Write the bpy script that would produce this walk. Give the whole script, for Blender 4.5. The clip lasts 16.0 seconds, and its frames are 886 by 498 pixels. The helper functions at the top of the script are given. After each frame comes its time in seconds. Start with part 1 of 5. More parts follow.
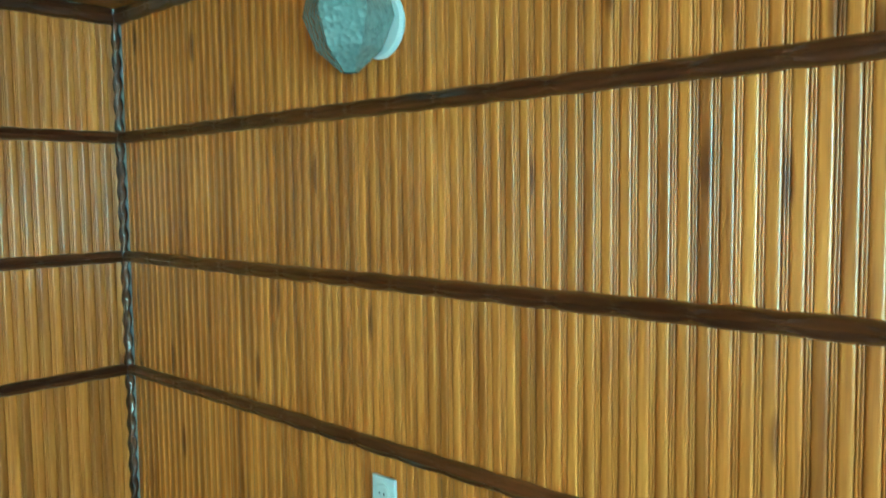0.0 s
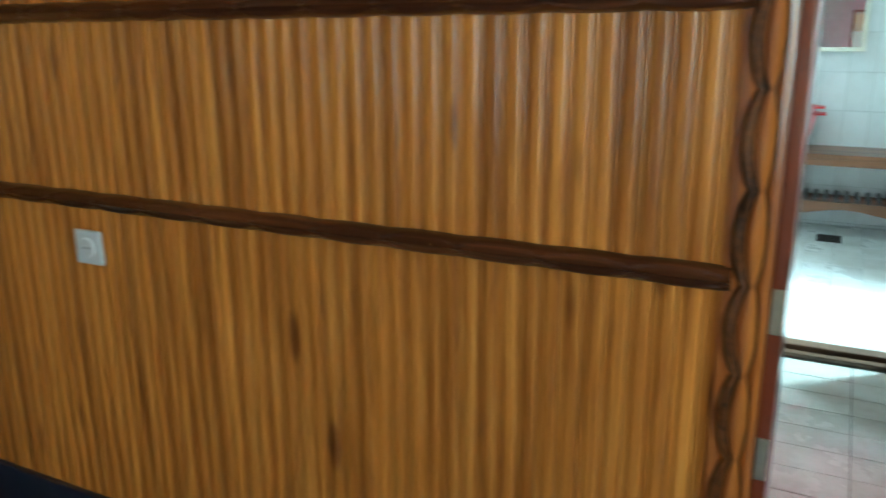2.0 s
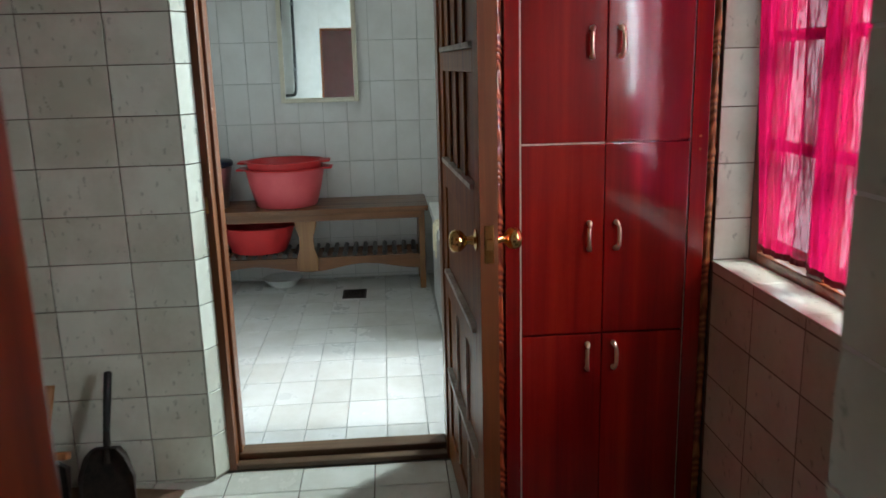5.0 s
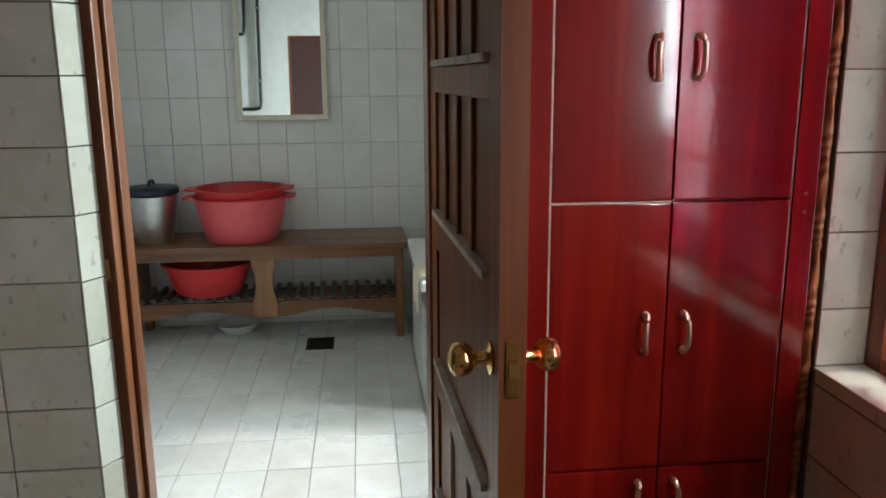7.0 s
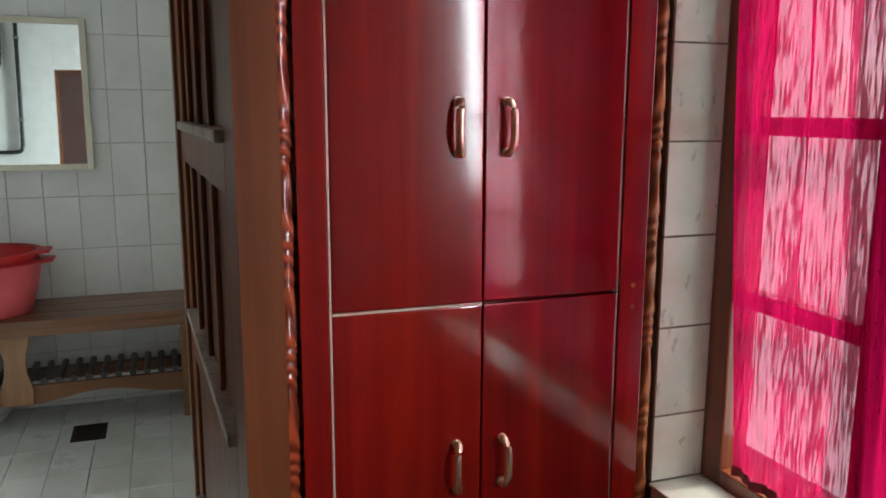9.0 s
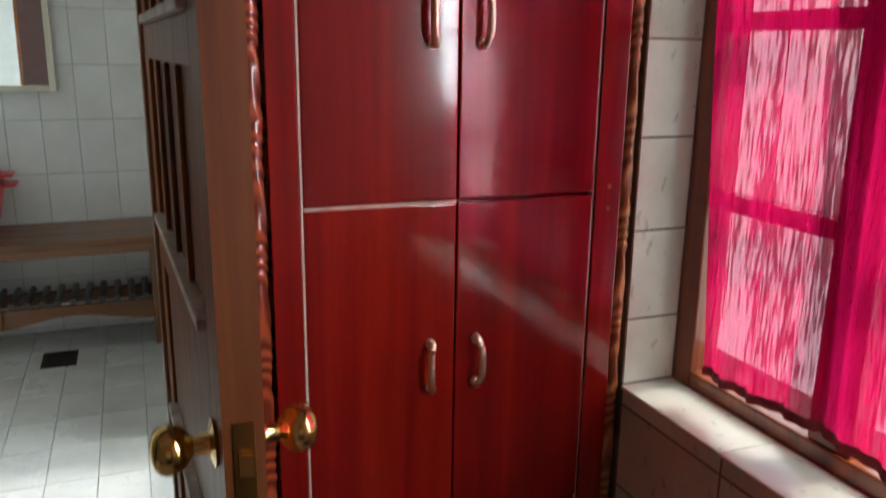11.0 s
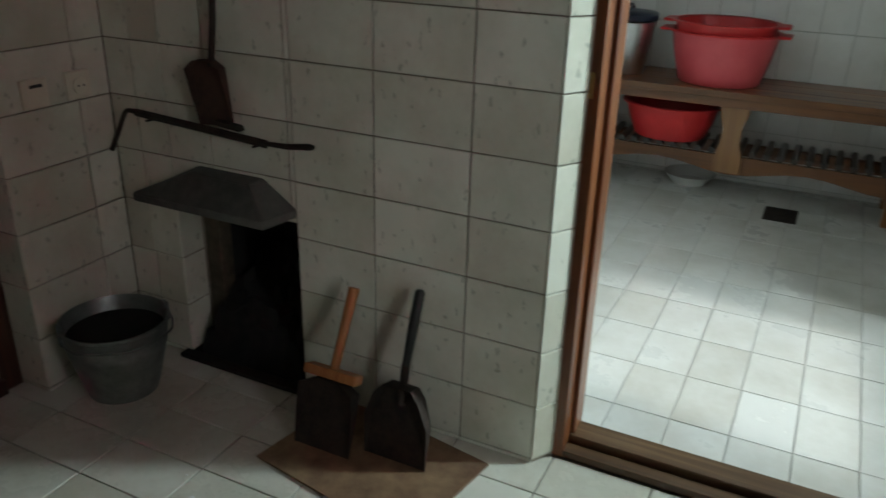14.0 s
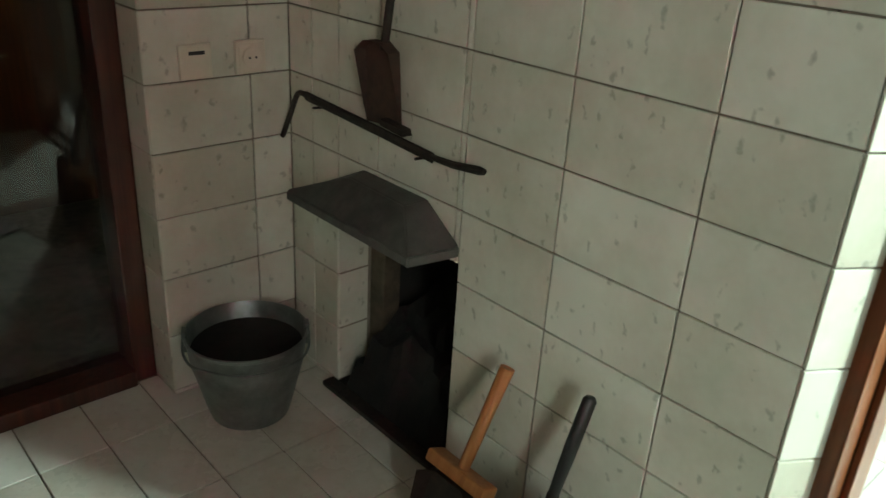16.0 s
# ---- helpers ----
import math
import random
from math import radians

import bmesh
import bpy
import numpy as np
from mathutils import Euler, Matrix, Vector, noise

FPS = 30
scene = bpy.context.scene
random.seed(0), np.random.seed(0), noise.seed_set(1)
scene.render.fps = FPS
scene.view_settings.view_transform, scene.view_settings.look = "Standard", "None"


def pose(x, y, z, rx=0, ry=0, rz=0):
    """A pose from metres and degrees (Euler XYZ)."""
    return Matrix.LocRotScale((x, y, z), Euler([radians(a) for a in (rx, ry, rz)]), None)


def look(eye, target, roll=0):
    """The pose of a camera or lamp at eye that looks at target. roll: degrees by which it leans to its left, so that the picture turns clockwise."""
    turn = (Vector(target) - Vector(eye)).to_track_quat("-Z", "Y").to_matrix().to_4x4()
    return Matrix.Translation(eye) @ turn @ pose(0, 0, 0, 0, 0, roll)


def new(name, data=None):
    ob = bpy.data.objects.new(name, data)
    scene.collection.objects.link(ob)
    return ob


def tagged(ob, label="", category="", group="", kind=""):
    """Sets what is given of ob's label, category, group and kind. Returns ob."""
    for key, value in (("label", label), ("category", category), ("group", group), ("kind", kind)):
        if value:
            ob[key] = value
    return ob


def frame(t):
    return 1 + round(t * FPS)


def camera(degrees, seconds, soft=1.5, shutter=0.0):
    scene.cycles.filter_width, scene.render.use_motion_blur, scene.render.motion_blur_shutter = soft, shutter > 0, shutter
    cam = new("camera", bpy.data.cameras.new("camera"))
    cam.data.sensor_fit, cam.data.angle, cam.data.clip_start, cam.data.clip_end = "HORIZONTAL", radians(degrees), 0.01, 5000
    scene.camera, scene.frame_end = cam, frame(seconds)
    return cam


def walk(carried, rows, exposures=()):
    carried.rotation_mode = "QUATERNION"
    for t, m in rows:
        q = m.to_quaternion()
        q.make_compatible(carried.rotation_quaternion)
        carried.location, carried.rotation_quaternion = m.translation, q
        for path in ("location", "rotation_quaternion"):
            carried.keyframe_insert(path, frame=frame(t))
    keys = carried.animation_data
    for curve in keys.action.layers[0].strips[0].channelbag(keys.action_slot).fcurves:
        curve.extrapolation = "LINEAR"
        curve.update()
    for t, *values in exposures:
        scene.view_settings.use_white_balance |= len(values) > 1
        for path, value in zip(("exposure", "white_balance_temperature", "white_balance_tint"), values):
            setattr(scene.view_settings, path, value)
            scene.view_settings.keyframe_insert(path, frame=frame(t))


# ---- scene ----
cam = camera(58.6, 16.0, shutter=0.5)
PATH = [
    (0, (0.031, 0.302, 1.554), (1.489, 1.664, 1.409), -0.7),
    (0.5, (0.037, 0.306, 1.478), (1.537, 1.606, 1.237), -0.7),
    (1, (0.035, 0.28, 1.413), (1.589, 1.486, 1.051), -0.5),
    (1.5, (0.054, 0.243, 1.336), (1.674, 1.321, 0.872), -0.4),
    (2, (0.112, 0.18, 1.295), (1.83, 1.055, 0.763), -0.5),
    (2.5, (0.176, 0.098, 1.309), (1.99, 0.729, 0.75), -0.8),
    (3, (0.238, 0.036, 1.329), (2.128, 0.409, 0.792), -0.5),
    (3.5, (0.334, -0.015, 1.334), (2.264, 0.158, 0.839), -1.1),
    (4, (0.438, -0.057, 1.348), (2.384, -0.016, 0.887), -1.9),
    (4.5, (0.626, -0.032, 1.348), (2.571, -0.099, 0.888), -1.9),
    (5, (0.873, -0.034, 1.352), (2.816, -0.167, 0.899), -1.5),
    (7.5, (1.704, -0.063, 1.384), (3.646, -0.311, 0.979), 0.4),
    (8, (1.827, -0.163, 1.422), (3.722, -0.688, 1.061), 0.2),
    (10.5, (1.904, -0.183, 1.424), (3.732, -0.903, 1.053), 0.3),
    (11, (1.895, -0.181, 1.356), (3.699, -0.892, 0.866), 0.8),
    (11.5, (1.845, -0.176, 1.318), (3.637, -0.81, 0.697), 2.9),
    (12, (1.799, -0.14, 1.252), (3.603, -0.574, 0.505), 4.3),
    (12.5, (1.775, -0.075, 1.249), (3.6, -0.205, 0.442), 4.1),
    (13, (1.781, -0.014, 1.253), (3.596, 0.233, 0.449), 3.4),
    (13.5, (1.788, 0.055, 1.269), (3.53, 0.622, 0.468), 2.7),
    (14, (1.821, 0.106, 1.266), (3.472, 0.903, 0.468), 1.6),
    (14.5, (1.94, 0.177, 1.237), (3.532, 1.105, 0.46), 1.7),
    (15, (2.09, 0.256, 1.211), (3.607, 1.298, 0.427), 2.9),
    (15.5, (2.237, 0.274, 1.183), (3.629, 1.458, 0.37), 3.9),
    (16, (2.375, 0.259, 1.178), (3.615, 1.591, 0.347), 3.5),
]
EXPOSURES = [(0, 2.4, 4100, -46), (1, 2.4, 4100, -46), (1.5, 2.35, 4300, -38), (2, 1.45, 5200, -12), (2.5, 0.9, 5800, 6), (3, 0.45, 6000, 9), (4, 0.15, 6200, 9), (5, -0.05, 6400, 9), (7.5, -0.15, 6700, 12), (8, -0.15, 6700, 12),
             (10.5, -0.15, 6700, 12), (11, -0.1, 6700, 12), (12.5, -0.35, 6500, 12), (13.5, -0.65, 6500, 9), (14.5, -0.15, 6800, 1), (15.2, 0.3, 7000, -3), (16, 0.6, 7100, -5)]
walk(cam, [(t, look(eye, target, roll)) for t, eye, target, roll in PATH], EXPOSURES)

# ---- world, sun, window light ----
SUN_ELEV, SUN_AZ = 47.0, 6.0   # degrees; the sun stands south, its light runs to +y and a little to +x
world = bpy.data.worlds.new("world")
scene.world = world
world.use_nodes = True
wn, wl = world.node_tree.nodes, world.node_tree.links
sky = wn.new("ShaderNodeTexSky")
sky.sky_type, sky.sun_disc = "NISHITA", False
sky.sun_elevation, sky.sun_rotation = radians(SUN_ELEV), radians(180 + SUN_AZ)
wn["Background"].inputs["Strength"].default_value = 0.12
wl.new(sky.outputs["Color"], wn["Background"].inputs["Color"])

sun = new("sun", bpy.data.lights.new("sun", "SUN"))
sun.data.energy, sun.data.angle, sun.data.color = 2.0, radians(4.0), (0.97, 1.0, 1.0)
ce, se = math.cos(radians(SUN_ELEV)), math.sin(radians(SUN_ELEV))
sun.matrix_world = look((0, 0, 0), (math.sin(radians(SUN_AZ)) * ce, math.cos(radians(SUN_AZ)) * ce, -se))


def window_lamp(name, x0, x1, z0, z1, y, watts, colour, aim=(0, 1, -0.25), spread=180):
    data = bpy.data.lights.new(name, "AREA")
    data.shape, data.size, data.size_y, data.energy, data.color, data.spread = "RECTANGLE", x1 - x0, z1 - z0, watts, colour, radians(spread)
    lamp = new(name, data)
    lamp.matrix_world = look(((x0 + x1) / 2, y, (z0 + z1) / 2), ((x0 + x1) / 2 + aim[0], y + aim[1], (z0 + z1) / 2 + aim[2]))
    return lamp


window_lamp("daylight_wood_room", -1.5, 0.3, 0.85, 2.0, -1.2, 17, (0.92, 1.0, 0.97))
window_lamp("daylight_hall", 2.0, 2.93, 0.86, 2.05, -1.10, 6, (0.80, 0.95, 1.0), (0, 1, 0))
window_lamp("daylight_hall_gap", 1.80, 1.97, 0.86, 2.0, -1.10, 10, (0.82, 0.95, 1.0), (1.9, 1, -0.6), 90)
window_lamp("daylight_washroom", 3.6, 4.18, 0.86, 2.05, -1.13, 4, (0.76, 0.94, 1.0))
window_lamp("daylight_washroom_gap", 4.22, 4.37, 0.86, 2.05, -1.12, 36, (0.76, 0.94, 1.0), (-0.5, 1, -0.35), 120)

# ---- materials ----


def mat(name, rough=0.5, metal=0.0, coat=0.0):
    m = bpy.data.materials.new(name)
    m.use_nodes = True
    b = m.node_tree.nodes["Principled BSDF"]
    b.inputs["Roughness"].default_value, b.inputs["Metallic"].default_value = rough, metal
    b.inputs["Coat Weight"].default_value = coat
    b.inputs["Coat Roughness"].default_value = 0.08
    return m, m.node_tree.nodes, m.node_tree.links, b


def node(ns, kind, **values):
    n = ns.new(kind)
    for k, v in values.items():
        n.inputs[k].default_value = v
    return n


def ramp(ns, stops, interp="LINEAR"):
    r = ns.new("ShaderNodeValToRGB")
    r.color_ramp.interpolation = interp
    e = r.color_ramp.elements
    while len(e) < len(stops):
        e.new(0.5)
    for el, (p, c) in zip(e, stops):
        el.position, el.color = p, (*c, 1)
    return r


def coords(ns, ls, scale=(1, 1, 1), shift=True):
    """Object coordinates, scaled, moved by a random step per object."""
    tc = ns.new("ShaderNodeTexCoord")
    mp = node(ns, "ShaderNodeMapping", Scale=scale)
    ls.new(tc.outputs["Object"], mp.inputs["Vector"])
    if shift:
        oi = ns.new("ShaderNodeObjectInfo")
        mu = ns.new("ShaderNodeMath")
        mu.operation = "MULTIPLY"
        mu.inputs[1].default_value = 57.0
        ls.new(oi.outputs["Random"], mu.inputs[0])
        cb = ns.new("ShaderNodeCombineXYZ")
        for i in range(3):
            ls.new(mu.outputs[0], cb.inputs[i])
        ls.new(cb.outputs[0], mp.inputs["Location"])
    return mp.outputs["Vector"]


def bump(ns, ls, b, height, strength=0.2, dist=0.004):
    bp = node(ns, "ShaderNodeBump", Strength=strength, Distance=dist)
    ls.new(height, bp.inputs["Height"])
    ls.new(bp.outputs["Normal"], b.inputs["Normal"])
    if b.inputs["Coat Weight"].default_value > 0:
        ls.new(bp.outputs["Normal"], b.inputs["Coat Normal"])


def mixc(ns, ls, fac, a, b, mode="MIX"):
    m = ns.new("ShaderNodeMix")
    m.data_type, m.blend_type = "RGBA", mode
    for sock, v in ((m.inputs["Factor"], fac), (m.inputs["A"], a), (m.inputs["B"], b)):
        if hasattr(v, "is_linked"):
            ls.new(v, sock)
        else:
            sock.default_value = v if isinstance(v, float) else (*v, 1)
    return m.outputs["Result"]


def wood(name, dark, mid, light, axis="z", rough=0.35, coat=0.5, vary=0.5, knots=0.0, bumpy=0.15, grain=60, coat_rough=0.1):
    m, ns, ls, b = mat(name, rough, 0, coat)
    b.inputs["Coat Roughness"].default_value = coat_rough
    s = {"z": (grain, grain, grain * 0.035), "y": (grain, grain * 0.035, grain), "x": (grain * 0.035, grain, grain)}[axis]
    v = coords(ns, ls, s)
    n1 = node(ns, "ShaderNodeTexNoise", Scale=1.0, Detail=5.0, Roughness=0.6, Distortion=0.4)
    ls.new(v, n1.inputs["Vector"])
    r = ramp(ns, [(0.25, dark), (0.5, mid), (0.75, light)])
    ls.new(n1.outputs["Fac"], r.inputs["Fac"])
    col = r.outputs["Color"]
    oi = ns.new("ShaderNodeObjectInfo")
    rr = ramp(ns, [(0.0, (1 - vary, 1 - vary * 1.15, 1 - vary * 1.3)), (0.5, (1, 1, 1)), (1.0, (1 + vary * 0.45, 1 + vary * 0.5, 1 + vary * 0.5))])
    ls.new(oi.outputs["Random"], rr.inputs["Fac"])
    col = mixc(ns, ls, 1.0, col, rr.outputs["Color"], "MULTIPLY")
    # broad stain
    v2 = coords(ns, ls, (3, 3, 1.2))
    n2 = node(ns, "ShaderNodeTexNoise", Scale=1.0, Detail=2.0)
    ls.new(v2, n2.inputs["Vector"])
    r2 = ramp(ns, [(0.3, (0.78, 0.74, 0.7)), (0.7, (1.08, 1.08, 1.08))])
    ls.new(n2.outputs["Fac"], r2.inputs["Fac"])
    col = mixc(ns, ls, 1.0, col, r2.outputs["Color"], "MULTIPLY")
    if knots:
        vk = coords(ns, ls, (9, 9, 2.6))
        k = node(ns, "ShaderNodeTexVoronoi", Scale=1.0)
        ls.new(vk, k.inputs["Vector"])
        rk = ramp(ns, [(0.0, (1, 1, 1)), (0.085 * knots, (0.75, 0.75, 0.75)), (0.15 * knots, (0, 0, 0))])
        ls.new(k.outputs["Distance"], rk.inputs["Fac"])
        col = mixc(ns, ls, rk.outputs["Color"], col, (dark[0] * 0.4, dark[1] * 0.33, dark[2] * 0.3))
    ls.new(col, b.inputs["Base Color"])
    bump(ns, ls, b, n1.outputs["Fac"], bumpy, 0.002)
    return m


def tile_mat(name, base, spot, amount=0.5, rough=0.12, grime=0.35):
    m, ns, ls, b = mat(name, rough)
    v = coords(ns, ls, (1, 1, 1))
    n = node(ns, "ShaderNodeTexNoise", Scale=5.0, Detail=3.0)
    ls.new(v, n.inputs["Vector"])
    r = ramp(ns, [(0.3, tuple(c * 0.93 for c in base)), (0.7, base)])
    ls.new(n.outputs["Fac"], r.inputs["Fac"])
    col = r.outputs["Color"]
    if amount:
        vo = node(ns, "ShaderNodeTexVoronoi", Scale=25.0, Randomness=0.85)
        wob = node(ns, "ShaderNodeTexNoise", Scale=55.0, Detail=2.0)
        ls.new(v, wob.inputs["Vector"])
        slant = node(ns, "ShaderNodeMapping", Rotation=(0.62, 0.62, 0.5), Scale=(1.25, 1.5, 0.72))
        ls.new(v, slant.inputs["Vector"])
        vv = mixc(ns, ls, 0.035, slant.outputs["Vector"], wob.outputs["Color"])
        ls.new(vv, vo.inputs["Vector"])
        rs = ramp(ns, [(0.0, (1, 1, 1)), (0.11, (0.7, 0.7, 0.7)), (0.22, (0, 0, 0))])
        ls.new(vo.outputs["Distance"], rs.inputs["Fac"])
        f = ns.new("ShaderNodeMath")
        f.operation = "MULTIPLY"
        f.inputs[1].default_value = amount
        ls.new(rs.outputs["Color"], f.inputs[0])
        col = mixc(ns, ls, f.outputs[0], col, spot)
    g = node(ns, "ShaderNodeTexNoise", Scale=1.7, Detail=6.0, Roughness=0.7)
    ls.new(v, g.inputs["Vector"])
    rg = ramp(ns, [(0.35, (1 - grime, 1 - grime * 1.1, 1 - grime * 1.3)), (0.6, (1, 1, 1))])
    ls.new(g.outputs["Fac"], rg.inputs["Fac"])
    col = mixc(ns, ls, 1.0, col, rg.outputs["Color"], "MULTIPLY")
    ls.new(col, b.inputs["Base Color"])
    rr = ramp(ns, [(0.3, (rough * 2.2,) * 3), (0.7, (rough,) * 3)])
    ls.new(g.outputs["Fac"], rr.inputs["Fac"])
    ls.new(rr.outputs["Color"], b.inputs["Roughness"])
    bump(ns, ls, b, n.outputs["Fac"], 0.08, 0.003)
    return m


def rough_mat(name, c1, c2, scale=20, rough=0.7, metal=0.0, strength=0.3, coat=0.0):
    m, ns, ls, b = mat(name, rough, metal, coat)
    v = coords(ns, ls, (1, 1, 1))
    n = node(ns, "ShaderNodeTexNoise", Scale=float(scale), Detail=6.0, Roughness=0.65)
    ls.new(v, n.inputs["Vector"])
    n2 = node(ns, "ShaderNodeTexNoise", Scale=scale * 0.13, Detail=3.0)
    ls.new(v, n2.inputs["Vector"])
    av = ns.new("ShaderNodeMath")
    av.operation = "ADD"
    ls.new(n.outputs["Fac"], av.inputs[0])
    ls.new(n2.outputs["Fac"], av.inputs[1])
    hv = ns.new("ShaderNodeMath")
    hv.operation = "MULTIPLY"
    hv.inputs[1].default_value = 0.5
    ls.new(av.outputs[0], hv.inputs[0])
    r = ramp(ns, [(0.38, c1), (0.62, c2)])
    ls.new(hv.outputs[0], r.inputs["Fac"])
    ls.new(r.outputs["Color"], b.inputs["Base Color"])
    bump(ns, ls, b, n.outputs["Fac"], strength, 0.003)
    return m


M_SLAT = wood("varnished_pine_slats", (0.36, 0.110, 0.014), (0.60, 0.218, 0.030), (0.75, 0.325, 0.060), "z", 0.38, 0.8, 0.26, knots=1.2, coat_rough=0.16)
M_SLAT.node_tree.nodes["Principled BSDF"].inputs["Specular IOR Level"].default_value = 0.3
M_MOULD = wood("dark_stained_moulding", (0.022, 0.007, 0.004), (0.065, 0.019, 0.008), (0.17, 0.055, 0.018), "y", 0.28, 0.9, 0.1, bumpy=0.3, grain=45)
M_CARVED = wood("burnt_carved_trim", (0.20, 0.05, 0.010), (0.48, 0.145, 0.024), (0.64, 0.24, 0.045), "z", 0.28, 0.8, 0.1, bumpy=0.25, grain=35)
M_BURNT = wood("burnt_edge", (0.012, 0.006, 0.004), (0.045, 0.017, 0.008), (0.10, 0.035, 0.014), "z", 0.35, 0.5, 0.1)
M_SCORCH = rough_mat("mottled_scorched_wood", (0.022, 0.009, 0.004), (0.20, 0.065, 0.014), 75, 0.35, 0, 0.5, 0.6)
M_JAMB = wood("red_brown_jamb", (0.10, 0.018, 0.005), (0.23, 0.045, 0.011), (0.36, 0.09, 0.02), "z", 0.3, 0.7, 0.1, grain=30)
M_LACQ = wood("red_lacquered_wood", (0.12, 0.004, 0.004), (0.225, 0.008, 0.006), (0.35, 0.022, 0.009), "z", 0.22, 1.0, 0.12, bumpy=0.02, grain=14, coat_rough=0.10)
M_LACQ.node_tree.nodes["Principled BSDF"].inputs["Specular IOR Level"].default_value = 0.15
M_ROPE = wood("carved_red_brown", (0.16, 0.045, 0.013), (0.38, 0.13, 0.035), (0.58, 0.27, 0.085), "z", 0.22, 0.9, 0.1, grain=30)
M_ROPE_DARK = wood("dark_rope_trim", (0.03, 0.012, 0.006), (0.09, 0.033, 0.014), (0.2, 0.08, 0.03), "z", 0.2, 0.9, 0.1, grain=30)
M_LEAF = wood("brown_door_wood", (0.11, 0.028, 0.004), (0.22, 0.064, 0.008), (0.33, 0.11, 0.018), "z", 0.45, 0.05, 0.15, grain=26)
M_LEAF.node_tree.nodes["Principled BSDF"].inputs["Specular IOR Level"].default_value = 0.15
M_LEAF_EDGE = wood("door_edge_wood", (0.07, 0.018, 0.004), (0.115, 0.031, 0.006), (0.16, 0.047, 0.010), "z", 0.4, 0.2, 0.1, grain=40)
M_FRAME = wood("door_frame_wood", (0.11, 0.030, 0.008), (0.20, 0.06, 0.016), (0.30, 0.105, 0.032), "z", 0.4, 0.3, 0.15, grain=40)
M_SILLWOOD = wood("worn_threshold_wood", (0.05, 0.025, 0.013), (0.12, 0.065, 0.032), (0.22, 0.135, 0.07), "y", 0.5, 0.2, 0.1, grain=40)
M_BENCH = wood("bench_wood", (0.10, 0.036, 0.012), (0.18, 0.066, 0.020), (0.27, 0.11, 0.036), "y", 0.4, 0.3, 0.15, grain=30)
M_BENCHLEG = wood("bench_leg_wood", (0.17, 0.075, 0.026), (0.27, 0.12, 0.042), (0.36, 0.17, 0.06), "z", 0.4, 0.3, 0.15, grain=30)
M_DARKSLAT = wood("dark_wet_slats", (0.02, 0.015, 0.013), (0.05, 0.035, 0.028), (0.09, 0.06, 0.045), "x", 0.35, 0.2, 0.2)
M_HANDLE = wood("orange_handle_wood", (0.24, 0.085, 0.024), (0.36, 0.14, 0.042), (0.45, 0.2, 0.07), "z", 0.5, 0.1, 0.1, grain=50)
# Real colour on door frames; on the unlit room's walls it stands in for gloom.
M_DARKDOOR = wood("dark_red_frame_and_room_gloom", (0.03, 0.007, 0.004), (0.06, 0.014, 0.007), (0.10, 0.026, 0.011), "z", 0.35, 0.5, 0.1)
M_BOARD = rough_mat("worn_hardboard", (0.11, 0.055, 0.03), (0.27, 0.17, 0.09), 14, 0.75)
M_TILE = tile_mat("cream_mottled_glazed_tile", (0.72, 0.715, 0.61), (0.34, 0.35, 0.28), 0.75, 0.12, 0.24)
M_TILEW = tile_mat("white_glazed_tile", (0.80, 0.79, 0.78), (0.6, 0.6, 0.6), 0.0, 0.12, 0.12)
M_FLOORT = tile_mat("hall_floor_tile", (0.70, 0.69, 0.61), (0.48, 0.46, 0.41), 0.3, 0.16, 0.3)
M_FLOORW = tile_mat("washroom_floor_tile", (0.74, 0.735, 0.71), (0.5, 0.5, 0.48), 0.1, 0.2, 0.22)
M_GROUT = rough_mat("dark_grout", (0.13, 0.105, 0.08), (0.26, 0.22, 0.17), 40, 0.9)
M_GROUTW = rough_mat("grey_grout", (0.42, 0.41, 0.39), (0.56, 0.55, 0.52), 40, 0.9)
M_PLASTER = rough_mat("white_plaster", (0.68, 0.67, 0.63), (0.78, 0.77, 0.74), 12, 0.9)
M_LINO = rough_mat("dark_blue_linoleum", (0.012, 0.016, 0.022), (0.03, 0.036, 0.046), 30, 0.35)
M_BRASS = rough_mat("polished_brass", (0.66, 0.42, 0.13), (0.80, 0.56, 0.22), 30, 0.16, 1.0, 0.05)
M_PALEBRASS = rough_mat("pale_brass", (0.74, 0.64, 0.46), (0.86, 0.78, 0.60), 40, 0.34, 1.0, 0.05)
M_STEEL = rough_mat("brushed_steel", (0.55, 0.56, 0.57), (0.72, 0.73, 0.74), 30, 0.28, 1.0, 0.08)
M_ZINC = rough_mat("galvanised_steel", (0.16, 0.172, 0.168), (0.30, 0.32, 0.31), 22, 0.42, 0.85, 0.12)
M_IRON = rough_mat("rusty_black_iron", (0.012, 0.010, 0.009), (0.05, 0.032, 0.024), 50, 0.6, 0.4, 0.4)
M_RUST = rough_mat("brown_rust", (0.02, 0.013, 0.010), (0.075, 0.036, 0.024), 40, 0.7, 0.2, 0.4)
M_SOOT = rough_mat("soot", (0.004, 0.004, 0.004), (0.014, 0.012, 0.010), 30, 0.95)
M_SOOTBRICK = rough_mat("sooty_brick", (0.03, 0.022, 0.014), (0.11, 0.085, 0.055), 18, 0.9)
M_SLATE = rough_mat("grey_hood_plate", (0.05, 0.05, 0.045), (0.105, 0.10, 0.09), 24, 0.6)
M_REDPL = rough_mat("red_plastic", (0.55, 0.022, 0.026), (0.66, 0.032, 0.034), 8, 0.35, 0, 0.03)
M_PINKPL = rough_mat("pink_red_plastic", (0.66, 0.085, 0.10), (0.75, 0.125, 0.14), 8, 0.38, 0, 0.03)
